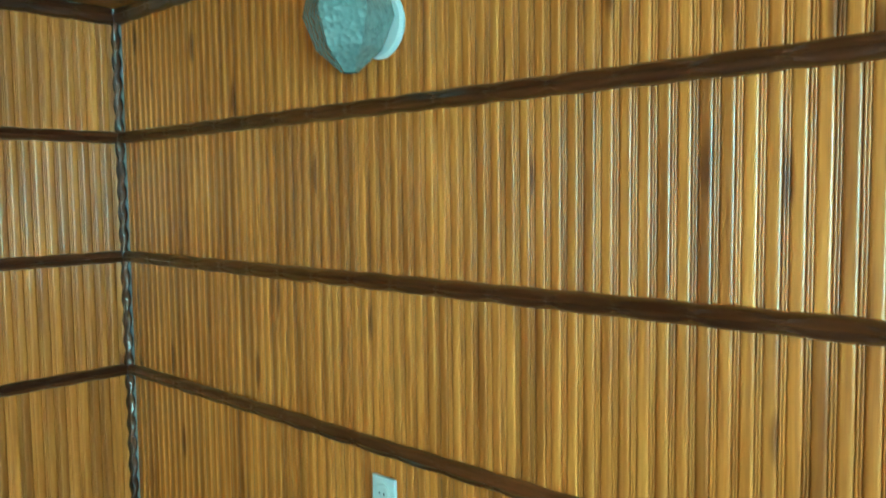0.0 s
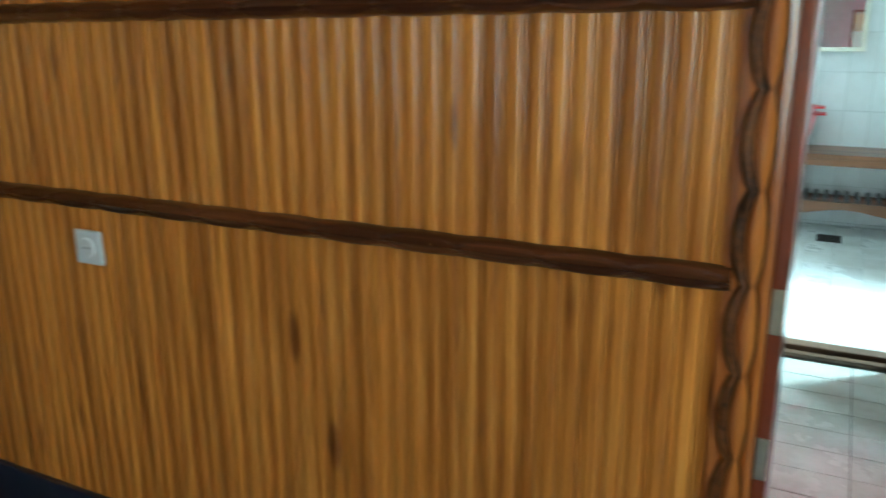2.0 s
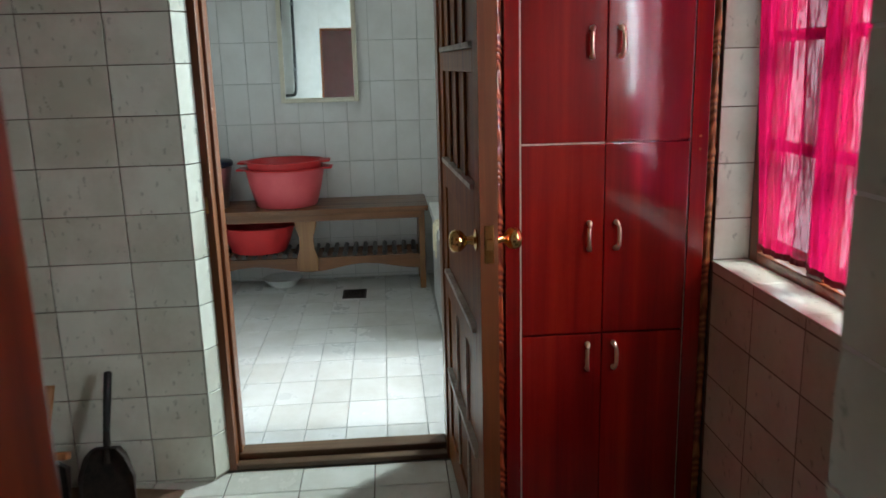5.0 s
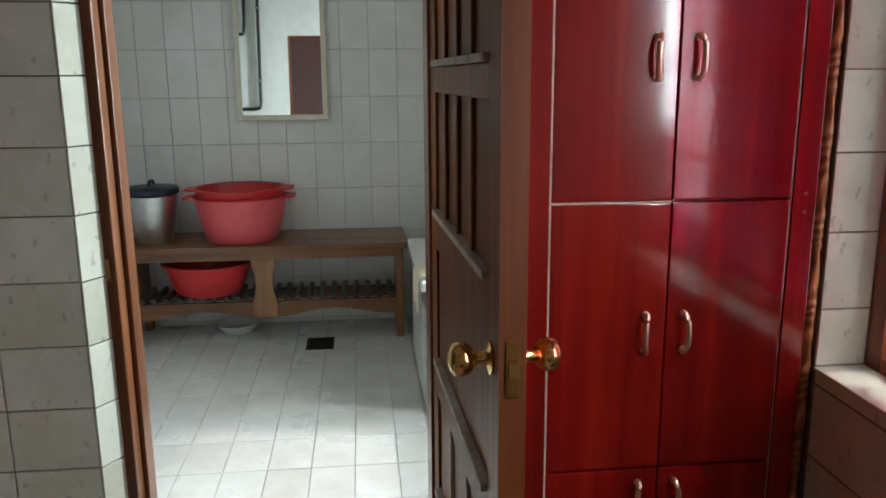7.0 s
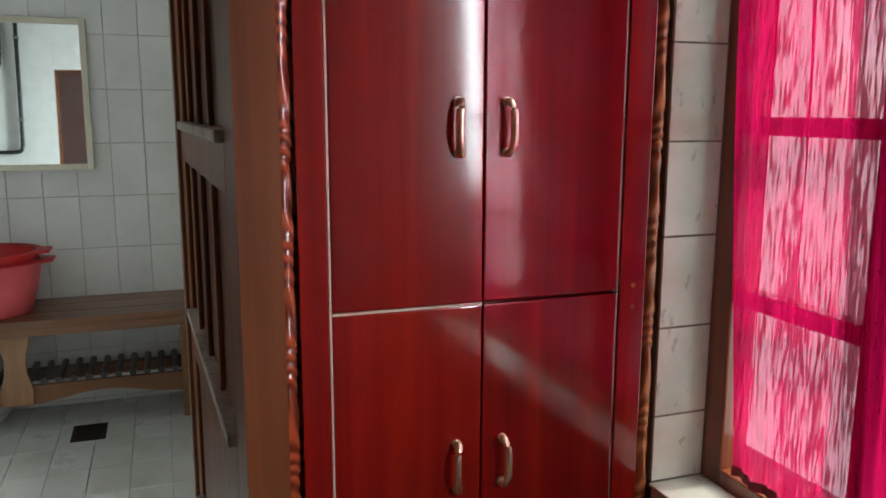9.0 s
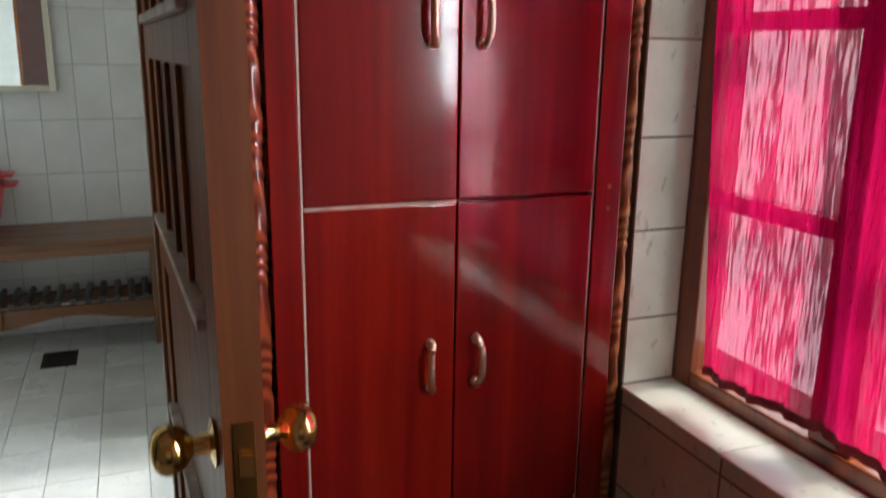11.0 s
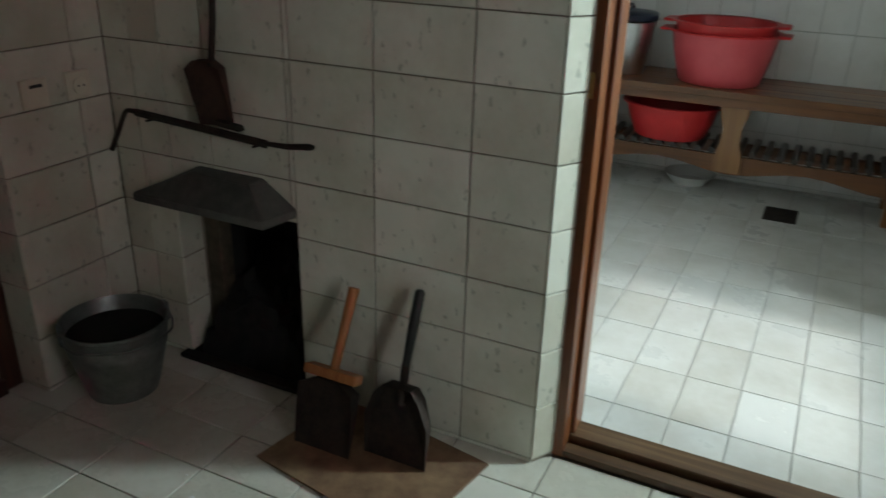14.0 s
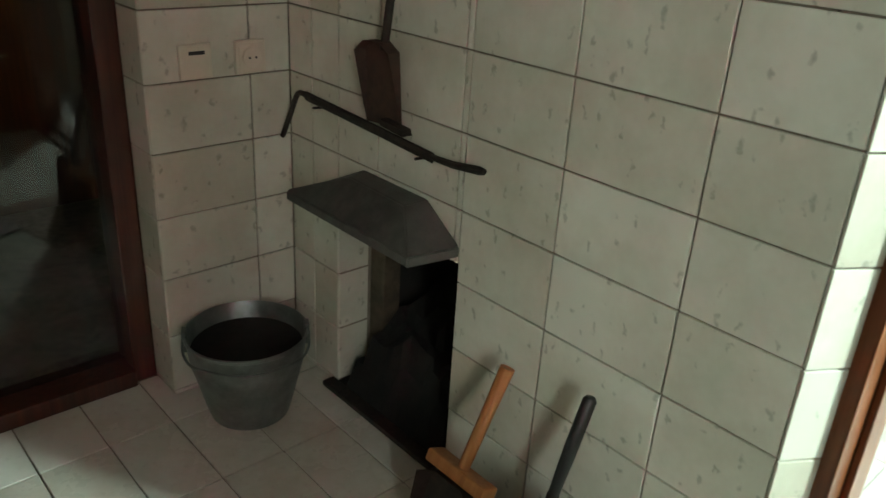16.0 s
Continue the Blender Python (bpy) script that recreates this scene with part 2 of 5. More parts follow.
M_NAVY = rough_mat("dark_blue_plastic", (0.008, 0.012, 0.025), (0.018, 0.026, 0.05), 10, 0.3, 0, 0.03)
M_WHITEPL = rough_mat("white_plastic", (0.72, 0.73, 0.72), (0.80, 0.80, 0.79), 12, 0.3, 0, 0.02)
M_CREAMPL = rough_mat("cream_plastic", (0.62, 0.57, 0.45), (0.72, 0.67, 0.54), 12, 0.35, 0, 0.02)
M_BLACKPL = rough_mat("black_plastic", (0.006, 0.006, 0.006), (0.014, 0.014, 0.014), 20, 0.4)
M_ENAMEL = rough_mat("white_enamel", (0.74, 0.74, 0.72), (0.82, 0.82, 0.80), 10, 0.2, 0, 0.05)
M_CLOTH = rough_mat("cream_cloth", (0.55, 0.47, 0.30), (0.70, 0.63, 0.46), 60, 0.9)
M_SEAM = rough_mat("pale_gap", (0.46, 0.36, 0.27), (0.66, 0.55, 0.44), 60, 0.5)
M_GROUND = rough_mat("outdoor_ground", (0.10, 0.12, 0.05), (0.24, 0.24, 0.14), 3, 0.95)

M_MIRROR, _n, _l, _b = mat("mirror_glass", 0.02, 1.0)
_b.inputs["Base Color"].default_value = (0.86, 0.88, 0.87, 1)

M_GLASS, ns, ls, b = mat("window_glass", 0.02)
b.inputs["Base Color"].default_value = (0.95, 0.98, 0.97, 1)
b.inputs["Transmission Weight"].default_value = 1.0
b.inputs["IOR"].default_value = 1.45

M_LAMPGLASS, ns, ls, b = mat("bubbled_lamp_glass", 0.12)
b.inputs["Base Color"].default_value = (0.50, 0.58, 0.55, 1)
b.inputs["Transmission Weight"].default_value = 0.55
vo = node(ns, "ShaderNodeTexVoronoi", Scale=70.0)
ls.new(coords(ns, ls, (1, 1, 1)), vo.inputs["Vector"])
bump(ns, ls, b, vo.outputs["Distance"], 0.9, 0.006)


def curtain_mat():
    """Thin slubbed cloth: much light passes straight through the open weave, the rest is scattered."""
    m = bpy.data.materials.new("thin_magenta_curtain_cloth")
    m.use_nodes = True
    ns, ls = m.node_tree.nodes, m.node_tree.links
    ns.remove(ns["Principled BSDF"])
    out = ns["Material Output"]
    n = node(ns, "ShaderNodeTexNoise", Scale=1.0, Detail=3.0)
    ls.new(coords(ns, ls, (300, 300, 22), False), n.inputs["Vector"])
    slub = node(ns, "ShaderNodeTexNoise", Scale=1.0, Detail=2.0)
    ls.new(coords(ns, ls, (520, 520, 75), False), slub.inputs["Vector"])
    broad = node(ns, "ShaderNodeTexNoise", Scale=1.0, Detail=2.0)
    ls.new(coords(ns, ls, (16, 16, 3), False), broad.inputs["Vector"])
    r = ramp(ns, [(0.3, (0.50, 0.002, 0.050)), (0.6, (0.80, 0.010, 0.125))])
    ls.new(n.outputs["Fac"], r.inputs["Fac"])
    dark = ramp(ns, [(0.66, (1, 1, 1)), (0.72, (0.25, 0.2, 0.25))])
    ls.new(slub.outputs["Fac"], dark.inputs["Fac"])
    col = mixc(ns, ls, 1.0, r.outputs["Color"], dark.outputs["Color"], "MULTIPLY")
    df = node(ns, "ShaderNodeBsdfDiffuse")
    tl = node(ns, "ShaderNodeBsdfTranslucent")
    ls.new(col, df.inputs["Color"])
    ls.new(col, tl.inputs["Color"])
    tp = node(ns, "ShaderNodeBsdfTransparent", Color=(1.0, 0.62, 0.72, 1))
    mx = node(ns, "ShaderNodeMixShader", Fac=0.7)
    ls.new(df.outputs[0], mx.inputs[1])
    ls.new(tl.outputs[0], mx.inputs[2])
    av = ns.new("ShaderNodeMath")
    av.operation = "MULTIPLY_ADD"
    av.inputs[1].default_value = 0.9
    ls.new(broad.outputs["Fac"], av.inputs[0])
    ls.new(n.outputs["Fac"], av.inputs[2])
    rt = ramp(ns, [(0.88, (0.04, 0.04, 0.04)), (1.16, (0.30, 0.30, 0.30))])
    ls.new(av.outputs[0], rt.inputs["Fac"])
    thread = mixc(ns, ls, 1.0, rt.outputs["Color"], dark.outputs["Color"], "MULTIPLY")
    m2 = node(ns, "ShaderNodeMixShader")
    ls.new(thread, m2.inputs[0])
    ls.new(mx.outputs[0], m2.inputs[1])
    ls.new(tp.outputs[0], m2.inputs[2])
    ls.new(m2.outputs[0], out.inputs["Surface"])
    return m


M_CURTAIN = curtain_mat()
M_WORN = rough_mat("pale_worn_wood", (0.34, 0.28, 0.23), (0.66, 0.60, 0.53), 90, 0.6)
M_HEM = rough_mat("dark_curtain_hem", (0.22, 0.02, 0.035), (0.34, 0.04, 0.06), 80, 0.9)



def carved_wave_mat(name, dark, light):
    """Varnished wood cut in nested waves: the cuts are dark, the crests light."""
    m, ns, ls, b = mat(name, 0.25, 0, 0.8)
    tc = ns.new("ShaderNodeTexCoord")
    sep = ns.new("ShaderNodeSeparateXYZ")
    ls.new(tc.outputs["Object"], sep.inputs[0])

    def calc(op, a, c):
        q = ns.new("ShaderNodeMath")
        q.operation = op
        for sock, v in zip(q.inputs, (a, c)):
            if hasattr(v, "is_linked"):
                ls.new(v, sock)
            else:
                sock.default_value = v
        return q.outputs[0]
    n = node(ns, "ShaderNodeTexNoise", Scale=9.0, Detail=2.0)
    ls.new(tc.outputs["Object"], n.inputs["Vector"])
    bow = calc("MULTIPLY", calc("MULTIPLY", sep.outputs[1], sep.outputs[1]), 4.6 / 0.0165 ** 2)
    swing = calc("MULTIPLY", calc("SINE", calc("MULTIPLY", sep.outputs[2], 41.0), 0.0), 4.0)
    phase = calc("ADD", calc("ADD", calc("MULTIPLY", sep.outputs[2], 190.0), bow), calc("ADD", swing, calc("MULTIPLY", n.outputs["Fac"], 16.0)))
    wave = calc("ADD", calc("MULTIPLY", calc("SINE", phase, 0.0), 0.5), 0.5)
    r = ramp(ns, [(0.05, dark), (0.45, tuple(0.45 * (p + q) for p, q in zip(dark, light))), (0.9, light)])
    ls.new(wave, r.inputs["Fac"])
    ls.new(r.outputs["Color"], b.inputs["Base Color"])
    bump(ns, ls, b, wave, 0.5, 0.003)
    return m


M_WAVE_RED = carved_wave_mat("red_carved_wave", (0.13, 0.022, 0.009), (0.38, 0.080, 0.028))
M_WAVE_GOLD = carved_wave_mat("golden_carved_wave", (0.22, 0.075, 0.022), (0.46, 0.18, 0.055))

# ---- mesh helpers ----


def obj(name, bm, material, parent=None, label="", smooth=False):
    me = bpy.data.meshes.new(name)
    bmesh.ops.recalc_face_normals(bm, faces=bm.faces[:])
    bm.to_mesh(me)
    bm.free()
    me.materials.append(material)
    if smooth:
        for p in me.polygons:
            p.use_smooth = True
        me.set_sharp_from_angle(angle=radians(40))
    ob = new(name, me)
    if parent is not None:
        ob.parent = parent
    if label:
        ob["label"] = label
    return ob


def part(name, bm, material, parent, label="", smooth=False):
    return obj(name, bm, material, parent, label, smooth)


def empty(name, at=(0, 0, 0), rz=0.0):
    e = new(name)
    e.empty_display_size = 0.05
    e.matrix_basis = pose(*at, 0, 0, rz)
    return e


def box(bm, x0, x1, y0, y1, z0, z1, bevel=0.0, segs=2):
    vs = [bm.verts.new((x, y, z)) for x in (x0, x1) for y in (y0, y1) for z in (z0, z1)]
    fs = [bm.faces.new([vs[i] for i in q]) for q in ((0, 1, 3, 2), (4, 6, 7, 5), (0, 4, 5, 1), (2, 3, 7, 6), (0, 2, 6, 4), (1, 5, 7, 3))]
    if bevel:
        es = list({e for f in fs for e in f.edges})
        bmesh.ops.bevel(bm, geom=es, offset=bevel, segments=segs, affect="EDGES", profile=0.6)
    return bm


def bx(x0, x1, y0, y1, z0, z1, bevel=0.0, segs=2):
    return box(bmesh.new(), x0, x1, y0, y1, z0, z1, bevel, segs)


def lathe(profile, segs=32, sx=1.0, sy=1.0, close=False):
    """Turns (radius, height) round the z axis."""
    bm = bmesh.new()
    rings = []
    for r, z in profile:
        if r < 1e-5:
            rings.append([bm.verts.new((0, 0, z))])
        else:
            rings.append([bm.verts.new((sx * r * math.cos(2 * math.pi * i / segs), sy * r * math.sin(2 * math.pi * i / segs), z)) for i in range(segs)])
    for a, c in zip(rings, rings[1:]):
        for i in range(segs):
            j = (i + 1) % segs
            if len(a) == 1:
                bm.faces.new((a[0], c[j], c[i]))
            elif len(c) == 1:
                bm.faces.new((a[i], a[j], c[0]))
            else:
                bm.faces.new((a[i], a[j], c[j], c[i]))
    return bm


def tube(points, radius, segs=10, radii=None, flat=1.0):
    """A rod along a few points."""
    bm = bmesh.new()
    pts = [Vector(p) for p in points]
    rings = []
    for i, p in enumerate(pts):
        d = (pts[min(i + 1, len(pts) - 1)] - pts[max(i - 1, 0)]).normalized()
        u = d.orthogonal().normalized() if abs(d.z) > 0.95 else d.cross(Vector((0, 0, 1))).normalized()
        w = d.cross(u)
        r = radii[i] if radii else radius
        rings.append([bm.verts.new(p + u * (r * flat * math.cos(2 * math.pi * k / segs)) + w * (r * math.sin(2 * math.pi * k / segs))) for k in range(segs)])
    for a, c in zip(rings, rings[1:]):
        for k in range(segs):
            bm.faces.new((a[k], a[(k + 1) % segs], c[(k + 1) % segs], c[k]))
    bm.faces.new(rings[0][::-1])
    bm.faces.new(rings[-1])
    return bm


def arc(points, n=6):
    """Smooths a short chain of points (Catmull-Rom)."""
    p = [Vector(q) for q in points]
    out = []
    for i in range(len(p) - 1):
        a, b2, c, d = p[max(i - 1, 0)], p[i], p[i + 1], p[min(i + 2, len(p) - 1)]
        for k in range(n):
            t = k / n
            out.append(0.5 * ((2 * b2) + (c - a) * t + (2 * a - 5 * b2 + 4 * c - d) * t * t + (3 * b2 - a - 3 * c + d) * t ** 3))
    out.append(p[-1])
    return out


def prism(outline, lo, hi, axis="x", bevel=0.0):
    """Extrudes a closed outline of (a, b) along an axis: x takes (y, z), y takes (x, z), z takes (x, y)."""
    bm = bmesh.new()
    place = {"x": lambda a, b2, h: (h, a, b2), "y": lambda a, b2, h: (a, h, b2), "z": lambda a, b2, h: (a, b2, h)}[axis]
    lower = [bm.verts.new(place(a, b2, lo)) for a, b2 in outline]
    upper = [bm.verts.new(place(a, b2, hi)) for a, b2 in outline]
    n = len(outline)
    bm.faces.new(lower)
    bm.faces.new(upper[::-1])
    for i in range(n):
        bm.faces.new((lower[i], upper[i], upper[(i + 1) % n], lower[(i + 1) % n]))
    if bevel:
        bmesh.ops.bevel(bm, geom=bm.edges[:], offset=bevel, segments=1, affect="EDGES")
    return bm


def rope(length, radius, pitch=0.09, lobes=2, depth=0.22, segs=14, step=0.008):
    """An upright twisted rod from z = 0."""
    bm = bmesh.new()
    rings = []
    for i in range(int(length / step) + 1):
        z = i * step
        tw = 2 * math.pi * z / pitch
        rings.append([bm.verts.new((radius * (1 + depth * math.cos(lobes * (2 * math.pi * k / segs) - tw)) * math.cos(2 * math.pi * k / segs),
                                    radius * (1 + depth * math.cos(lobes * (2 * math.pi * k / segs) - tw)) * math.sin(2 * math.pi * k / segs), z)) for k in range(segs)])
    for a, c in zip(rings, rings[1:]):
        for k in range(segs):
            bm.faces.new((a[k], a[(k + 1) % segs], c[(k + 1) % segs], c[k]))
    return bm


def moulding(length, half, proud, step=0.0075, period=0.148):
    """A carved half-round rail along y from 0, its back at x = 0, proud towards -x: pointed leaves, veined, with a knot between them."""
    bm = bmesh.new()
    rings, segs = [], 16
    for i in range(int(length / step) + 2):
        y = min(i * step, length)
        ph = (y / period) % 1.0
        leaf = math.sin(math.pi * ph) ** 0.8
        knot = math.exp(-((min(ph, 1 - ph) * period / 0.006) ** 2))
        row = []
        for k in range(segs + 1):
            a = math.pi * k / segs
            off = abs(a - math.pi / 2) / (math.pi / 2)
            vein = math.cos(3.2 * math.pi * off / (0.35 + 0.65 * leaf))
            g = 0.80 + 0.14 * leaf + 0.11 * vein * (1 - 0.5 * off) + 0.22 * knot * (1 - off)
            row.append(bm.verts.new((-proud * g * math.sin(a), y, half * (0.88 + 0.12 * leaf) * math.cos(a))))
        rings.append(row)
    for a, c in zip(rings, rings[1:]):
        for k in range(segs):
            bm.faces.new((a[k], a[k + 1], c[k + 1], c[k]))
    bm.faces.new(rings[0])
    bm.faces.new(rings[-1][::-1])
    return bm


def carved_band(length, half, proud, step=0.006):
    """An upright half-round band from z = 0 cut in nested waves, its back at x = 0, proud towards -x, with an uneven edge."""
    bm = bmesh.new()
    rings, segs = [], 10
    for i in range(int(length / step) + 1):
        z = i * step
        w = half * (1 + 0.10 * math.sin(z * 41.0) + 0.05 * math.sin(z * 97.0))
        row = []
        for k in range(segs + 1):
            u = 2 * k / segs - 1
            cut = math.sin(190 * z + 4.6 * u * u + 4.0 * math.sin(41 * z))
            row.append(bm.verts.new((-proud * (math.sqrt(max(0.0, 1 - u * u)) + 0.10 * cut * (1 - u * u)), w * u, z)))
        rings.append(row)
    for a, c in zip(rings, rings[1:]):
        for k in range(segs):
            bm.faces.new((a[k], a[k + 1], c[k + 1], c[k]))
    return bm


def setting(ob, label, category):
    return tagged(ob, label, category, kind="structure")


def boxes(name, lst, material, label, category):
    bm = bmesh.new()
    for q in lst:
        box(bm, *q)
    return setting(obj(name, bm, material), label, category)


# ---- the plan, in metres ----
XW = 1.305          # panelled wall of the wood room
YN = 3.03           # its north wall
Z_WOOD = 0.03       # its floor
H_WOOD = 2.20       # its ceiling
XT = 3.354          # tiled wall of the hall
YS = -0.928          # inner face of the outside wall
XF = 5.97           # far wall of the washroom
YL = 1.22           # washroom's north wall
H = 2.5

ground = setting(obj("ground", bx(-60, 60, -80, 60, -0.5, -0.30), M_GROUND), "bare earth and grass outside the house", "ground")
floor_wood = boxes("floor_wood_room", [(-2.2, 1.42, YS, YN, -0.2, Z_WOOD)], M_LINO, "dark blue linoleum floor of the panelled room", "floor")
floor_hall = boxes("floor_hall", [(1.42, 3.41, YS, 3.3, -0.2, -0.006)], M_GROUT, "cream tiled floor of the hall", "floor")
floor_wash = boxes("floor_washroom", [(3.53, XF, YS, YL, -0.2, -0.006)], M_GROUTW, "white tiled washroom floor with grey joints", "floor")
boxes("ceiling_wood_room", [(-2.2, XW, YS, YN, H_WOOD, H_WOOD + 0.1)], M_SLAT, "varnished wooden ceiling of the panelled room", "ceiling")
boxes("ceiling_hall", [(1.58, 3.345, YS, 3.3, H, H + 0.1)], M_PLASTER, "white plaster ceiling of the hall", "ceiling")
boxes("ceiling_washroom", [(3.5, XF, YS, YL, H, H + 0.1)], M_PLASTER, "white plaster ceiling of the washroom", "ceiling")
boxes("roof_slab", [(-2.5, 6.3, -1.35, 3.6, H + 0.11, H + 0.25)], M_PLASTER, "plain roof slab over the house", "roof")

wall_wood = boxes("wall_wood_room_east", [(XW + 0.008, 1.452, 0.25, 3.3, -0.2, H), (XW + 0.008, 1.452, -0.475, 0.25, 2.02, H), (XW + 0.008, 1.58, YS, -0.475, -0.2, H)],
                  M_PLASTER, "wall clad in varnished vertical wooden slats", "wall")
wall_wood_north = boxes("wall_wood_room_north", [(-2.2, XW + 0.008, YN + 0.008, 3.3, -0.2, H)], M_PLASTER, "slat-clad end wall of the panelled room", "wall")
boxes("wall_wood_room_west", [(-2.5, -2.2, -1.25, 3.3, -0.3, H)], M_PLASTER, "plain wall behind the viewer", "wall")

W1, W2, W3 = (-1.5, 0.3), (1.75, 2.945), (3.56, 4.42)   # window openings in the outside wall
SILL, HEAD = 0.80, 2.1
lst = []
for a, c in ((-2.5, W1[0]), (W1[1], W2[0]), (W2[1], W3[0]), (W3[1], 6.25)):
    lst.append((a, c, -1.25, YS, -0.3, H))
for a, c in (W1, W2, W3):
    lst += [(a, c, -1.25, YS, -0.3, SILL), (a, c, -1.25, YS, HEAD, H)]
wall_south = boxes("wall_south", lst, M_GROUT, "outside wall with three windows, tiled in the hall", "wall")

NY0, NY1, NZ = 1.265, 1.675, 0.505   # stoke-hole in the tiled wall
wall_tile = boxes("wall_hall_east", [
    (XT + 0.006, 3.50, 0.665, NY0, -0.2, H), (XT + 0.006, 3.50, NY0, NY1, NZ, H), (XT + 0.006, 3.50, NY1, 2.2, -0.2, H),
    (XT + 0.006, 3.50, -0.25, 0.665, 2.04, H), (XT + 0.006, 3.50, YS, -0.25, -0.2, H)],
    M_GROUT, "wall of cream mottled tiles with dark joints", "wall")
part("door_splay", prism([(XT + 0.004, 0.589), (3.412, 0.553), (3.412, 0.66), (XT + 0.004, 0.66)], 0.0, H, "z"), M_GROUT, wall_tile)
boxes("stove_chamber", [(3.50, 3.80, NY0 - 0.03, NY0, -0.2, 0.62), (3.50, 3.80, NY1 - 0.02, NY1 + 0.1, -0.2, 0.62), (3.80, 3.86, NY0 - 0.03, NY1 + 0.1, -0.2, 0.62),
                        (3.50, 3.80, NY0, NY1, NZ, 0.62), (3.352, 3.80, NY0, NY1, -0.2, 0.012)], M_SOOT, "soot-black firebox chamber of the wall stove", "stove")
wall_n = boxes("wall_hall_north", [(3.012, 3.36, 1.880, 2.2, -0.2, H), (2.16, 3.012, 1.9, 2.2, 2.05, H), (1.58, 2.16, 1.886, 2.2, -0.2, H)], M_GROUT,
               "short tiled wall beside the glazed door", "wall")
# Frame wood instead of plaster: the room's lack of light is painted into its walls.
boxes("wall_dark_room", [(1.58, 3.6, 3.3, 3.5, -0.2, H), (3.41, 3.6, 2.2, 3.3, -0.2, H)], M_DARKDOOR, "walls of the unlit room behind the glazed door, its darkness put into their colour", "wall")
wall_far = boxes("wall_washroom_east", [(XF + 0.006, 6.25, YS, 1.5, -0.2, H)], M_GROUTW, "white tiled far wall of the washroom", "wall")
wall_left = boxes("wall_washroom_north", [(3.86, XF, YL + 0.006, 1.5, -0.2, H), (3.50, 3.86, YL + 0.006, NY0 - 0.03, -0.2, H), (3.5, 3.86, NY0 - 0.03, 1.8, 0.62, H)], M_GROUTW, "white tiled side wall of the washroom", "wall")

# ---- windows ----


def window(name, x0, x1, cols, rails, label, half=0.022):
    w = empty(name, (0, 0, 0))
    y0, y1 = -1.085, -1.03
    for q in ((x0, x0 + 0.045, SILL, HEAD), (x1 - 0.045, x1, SILL, HEAD), (x0 + 0.045, x1 - 0.045, SILL, SILL + 0.034), (x0 + 0.045, x1 - 0.045, HEAD - 0.045, HEAD)):
        part("window_frame", bx(q[0], q[1], y0, y1, q[2], q[3], 0.004), M_JAMB, w)
    n = len(cols) + 1
    xs = [x0 + 0.045, *cols, x1 - 0.045]
    for c in cols:
        part("mullion", bx(c - half, c + half, y0 + 0.008, y1 - 0.004, SILL + 0.034, HEAD - 0.045, 0.003), M_JAMB, w)
    for i in range(n):
        a = xs[i] + (half if i else 0)
        c = xs[i + 1] - (half if i < n - 1 else 0)
        for z in rails:
            part("glazing_bar", bx(a, c, y0 + 0.012, y1 - 0.008, z - 0.014, z + 0.014, 0.003), M_JAMB, w)
        pane = part("pane", bx(a - 0.004, c + 0.004, -1.064, -1.060, SILL + 0.03, HEAD - 0.04), M_GLASS, w)
        pane.visible_shadow = False
    return setting(w, label, "window")


window("window_1", *W1, (-0.9, -0.3), (1.25, 1.65), "wooden casement window of the panelled room")
window("window_2", *W2, (2.20, 2.615), (1.13, 1.402, 1.70), "brown wooden window with small panes behind a curtain", 0.036)
window("window_3", *W3, (), (), "wooden washroom window with one large pane")
for a, c in (W1, W3):
    setting(obj("window_sill", bx(a, c, -1.03, YS + 0.02, SILL, SILL + 0.02, 0.004), M_PLASTER), "white window sill", "window sill")

# ---- doors ----


def wood_room_doorway():
    d = empty("door_1", (0, 0, 0))
    part("jamb", bx(XW - 0.004, 1.449, 0.228, 0.25, Z_WOOD, 2.02, 0.004), M_JAMB, d)
    part("jamb", bx(XW + 0.012, 1.45, -0.475, -0.452, Z_WOOD, 2.02, 0.004), M_DARKDOOR, d)
    part("head", bx(XW + 0.012, 1.45, -0.452, 0.228, 1.998, 2.02, 0.003), M_JAMB, d)
    part("threshold", bx(XW + 0.012, 1.45, -0.452, 0.228, -0.004, Z_WOOD + 0.006, 0.004), M_SILLWOOD, d)
    for z in (0.62, 0.86):
        part("strike_plate", bx(XW - 0.0075, XW - 0.0035, 0.2305, 0.247, z, z + 0.07, 0.001), M_PALEBRASS, d)
    return setting(d, "doorway with red-brown varnished jambs and carved edge trim", "doorway")


wood_room_doorway()


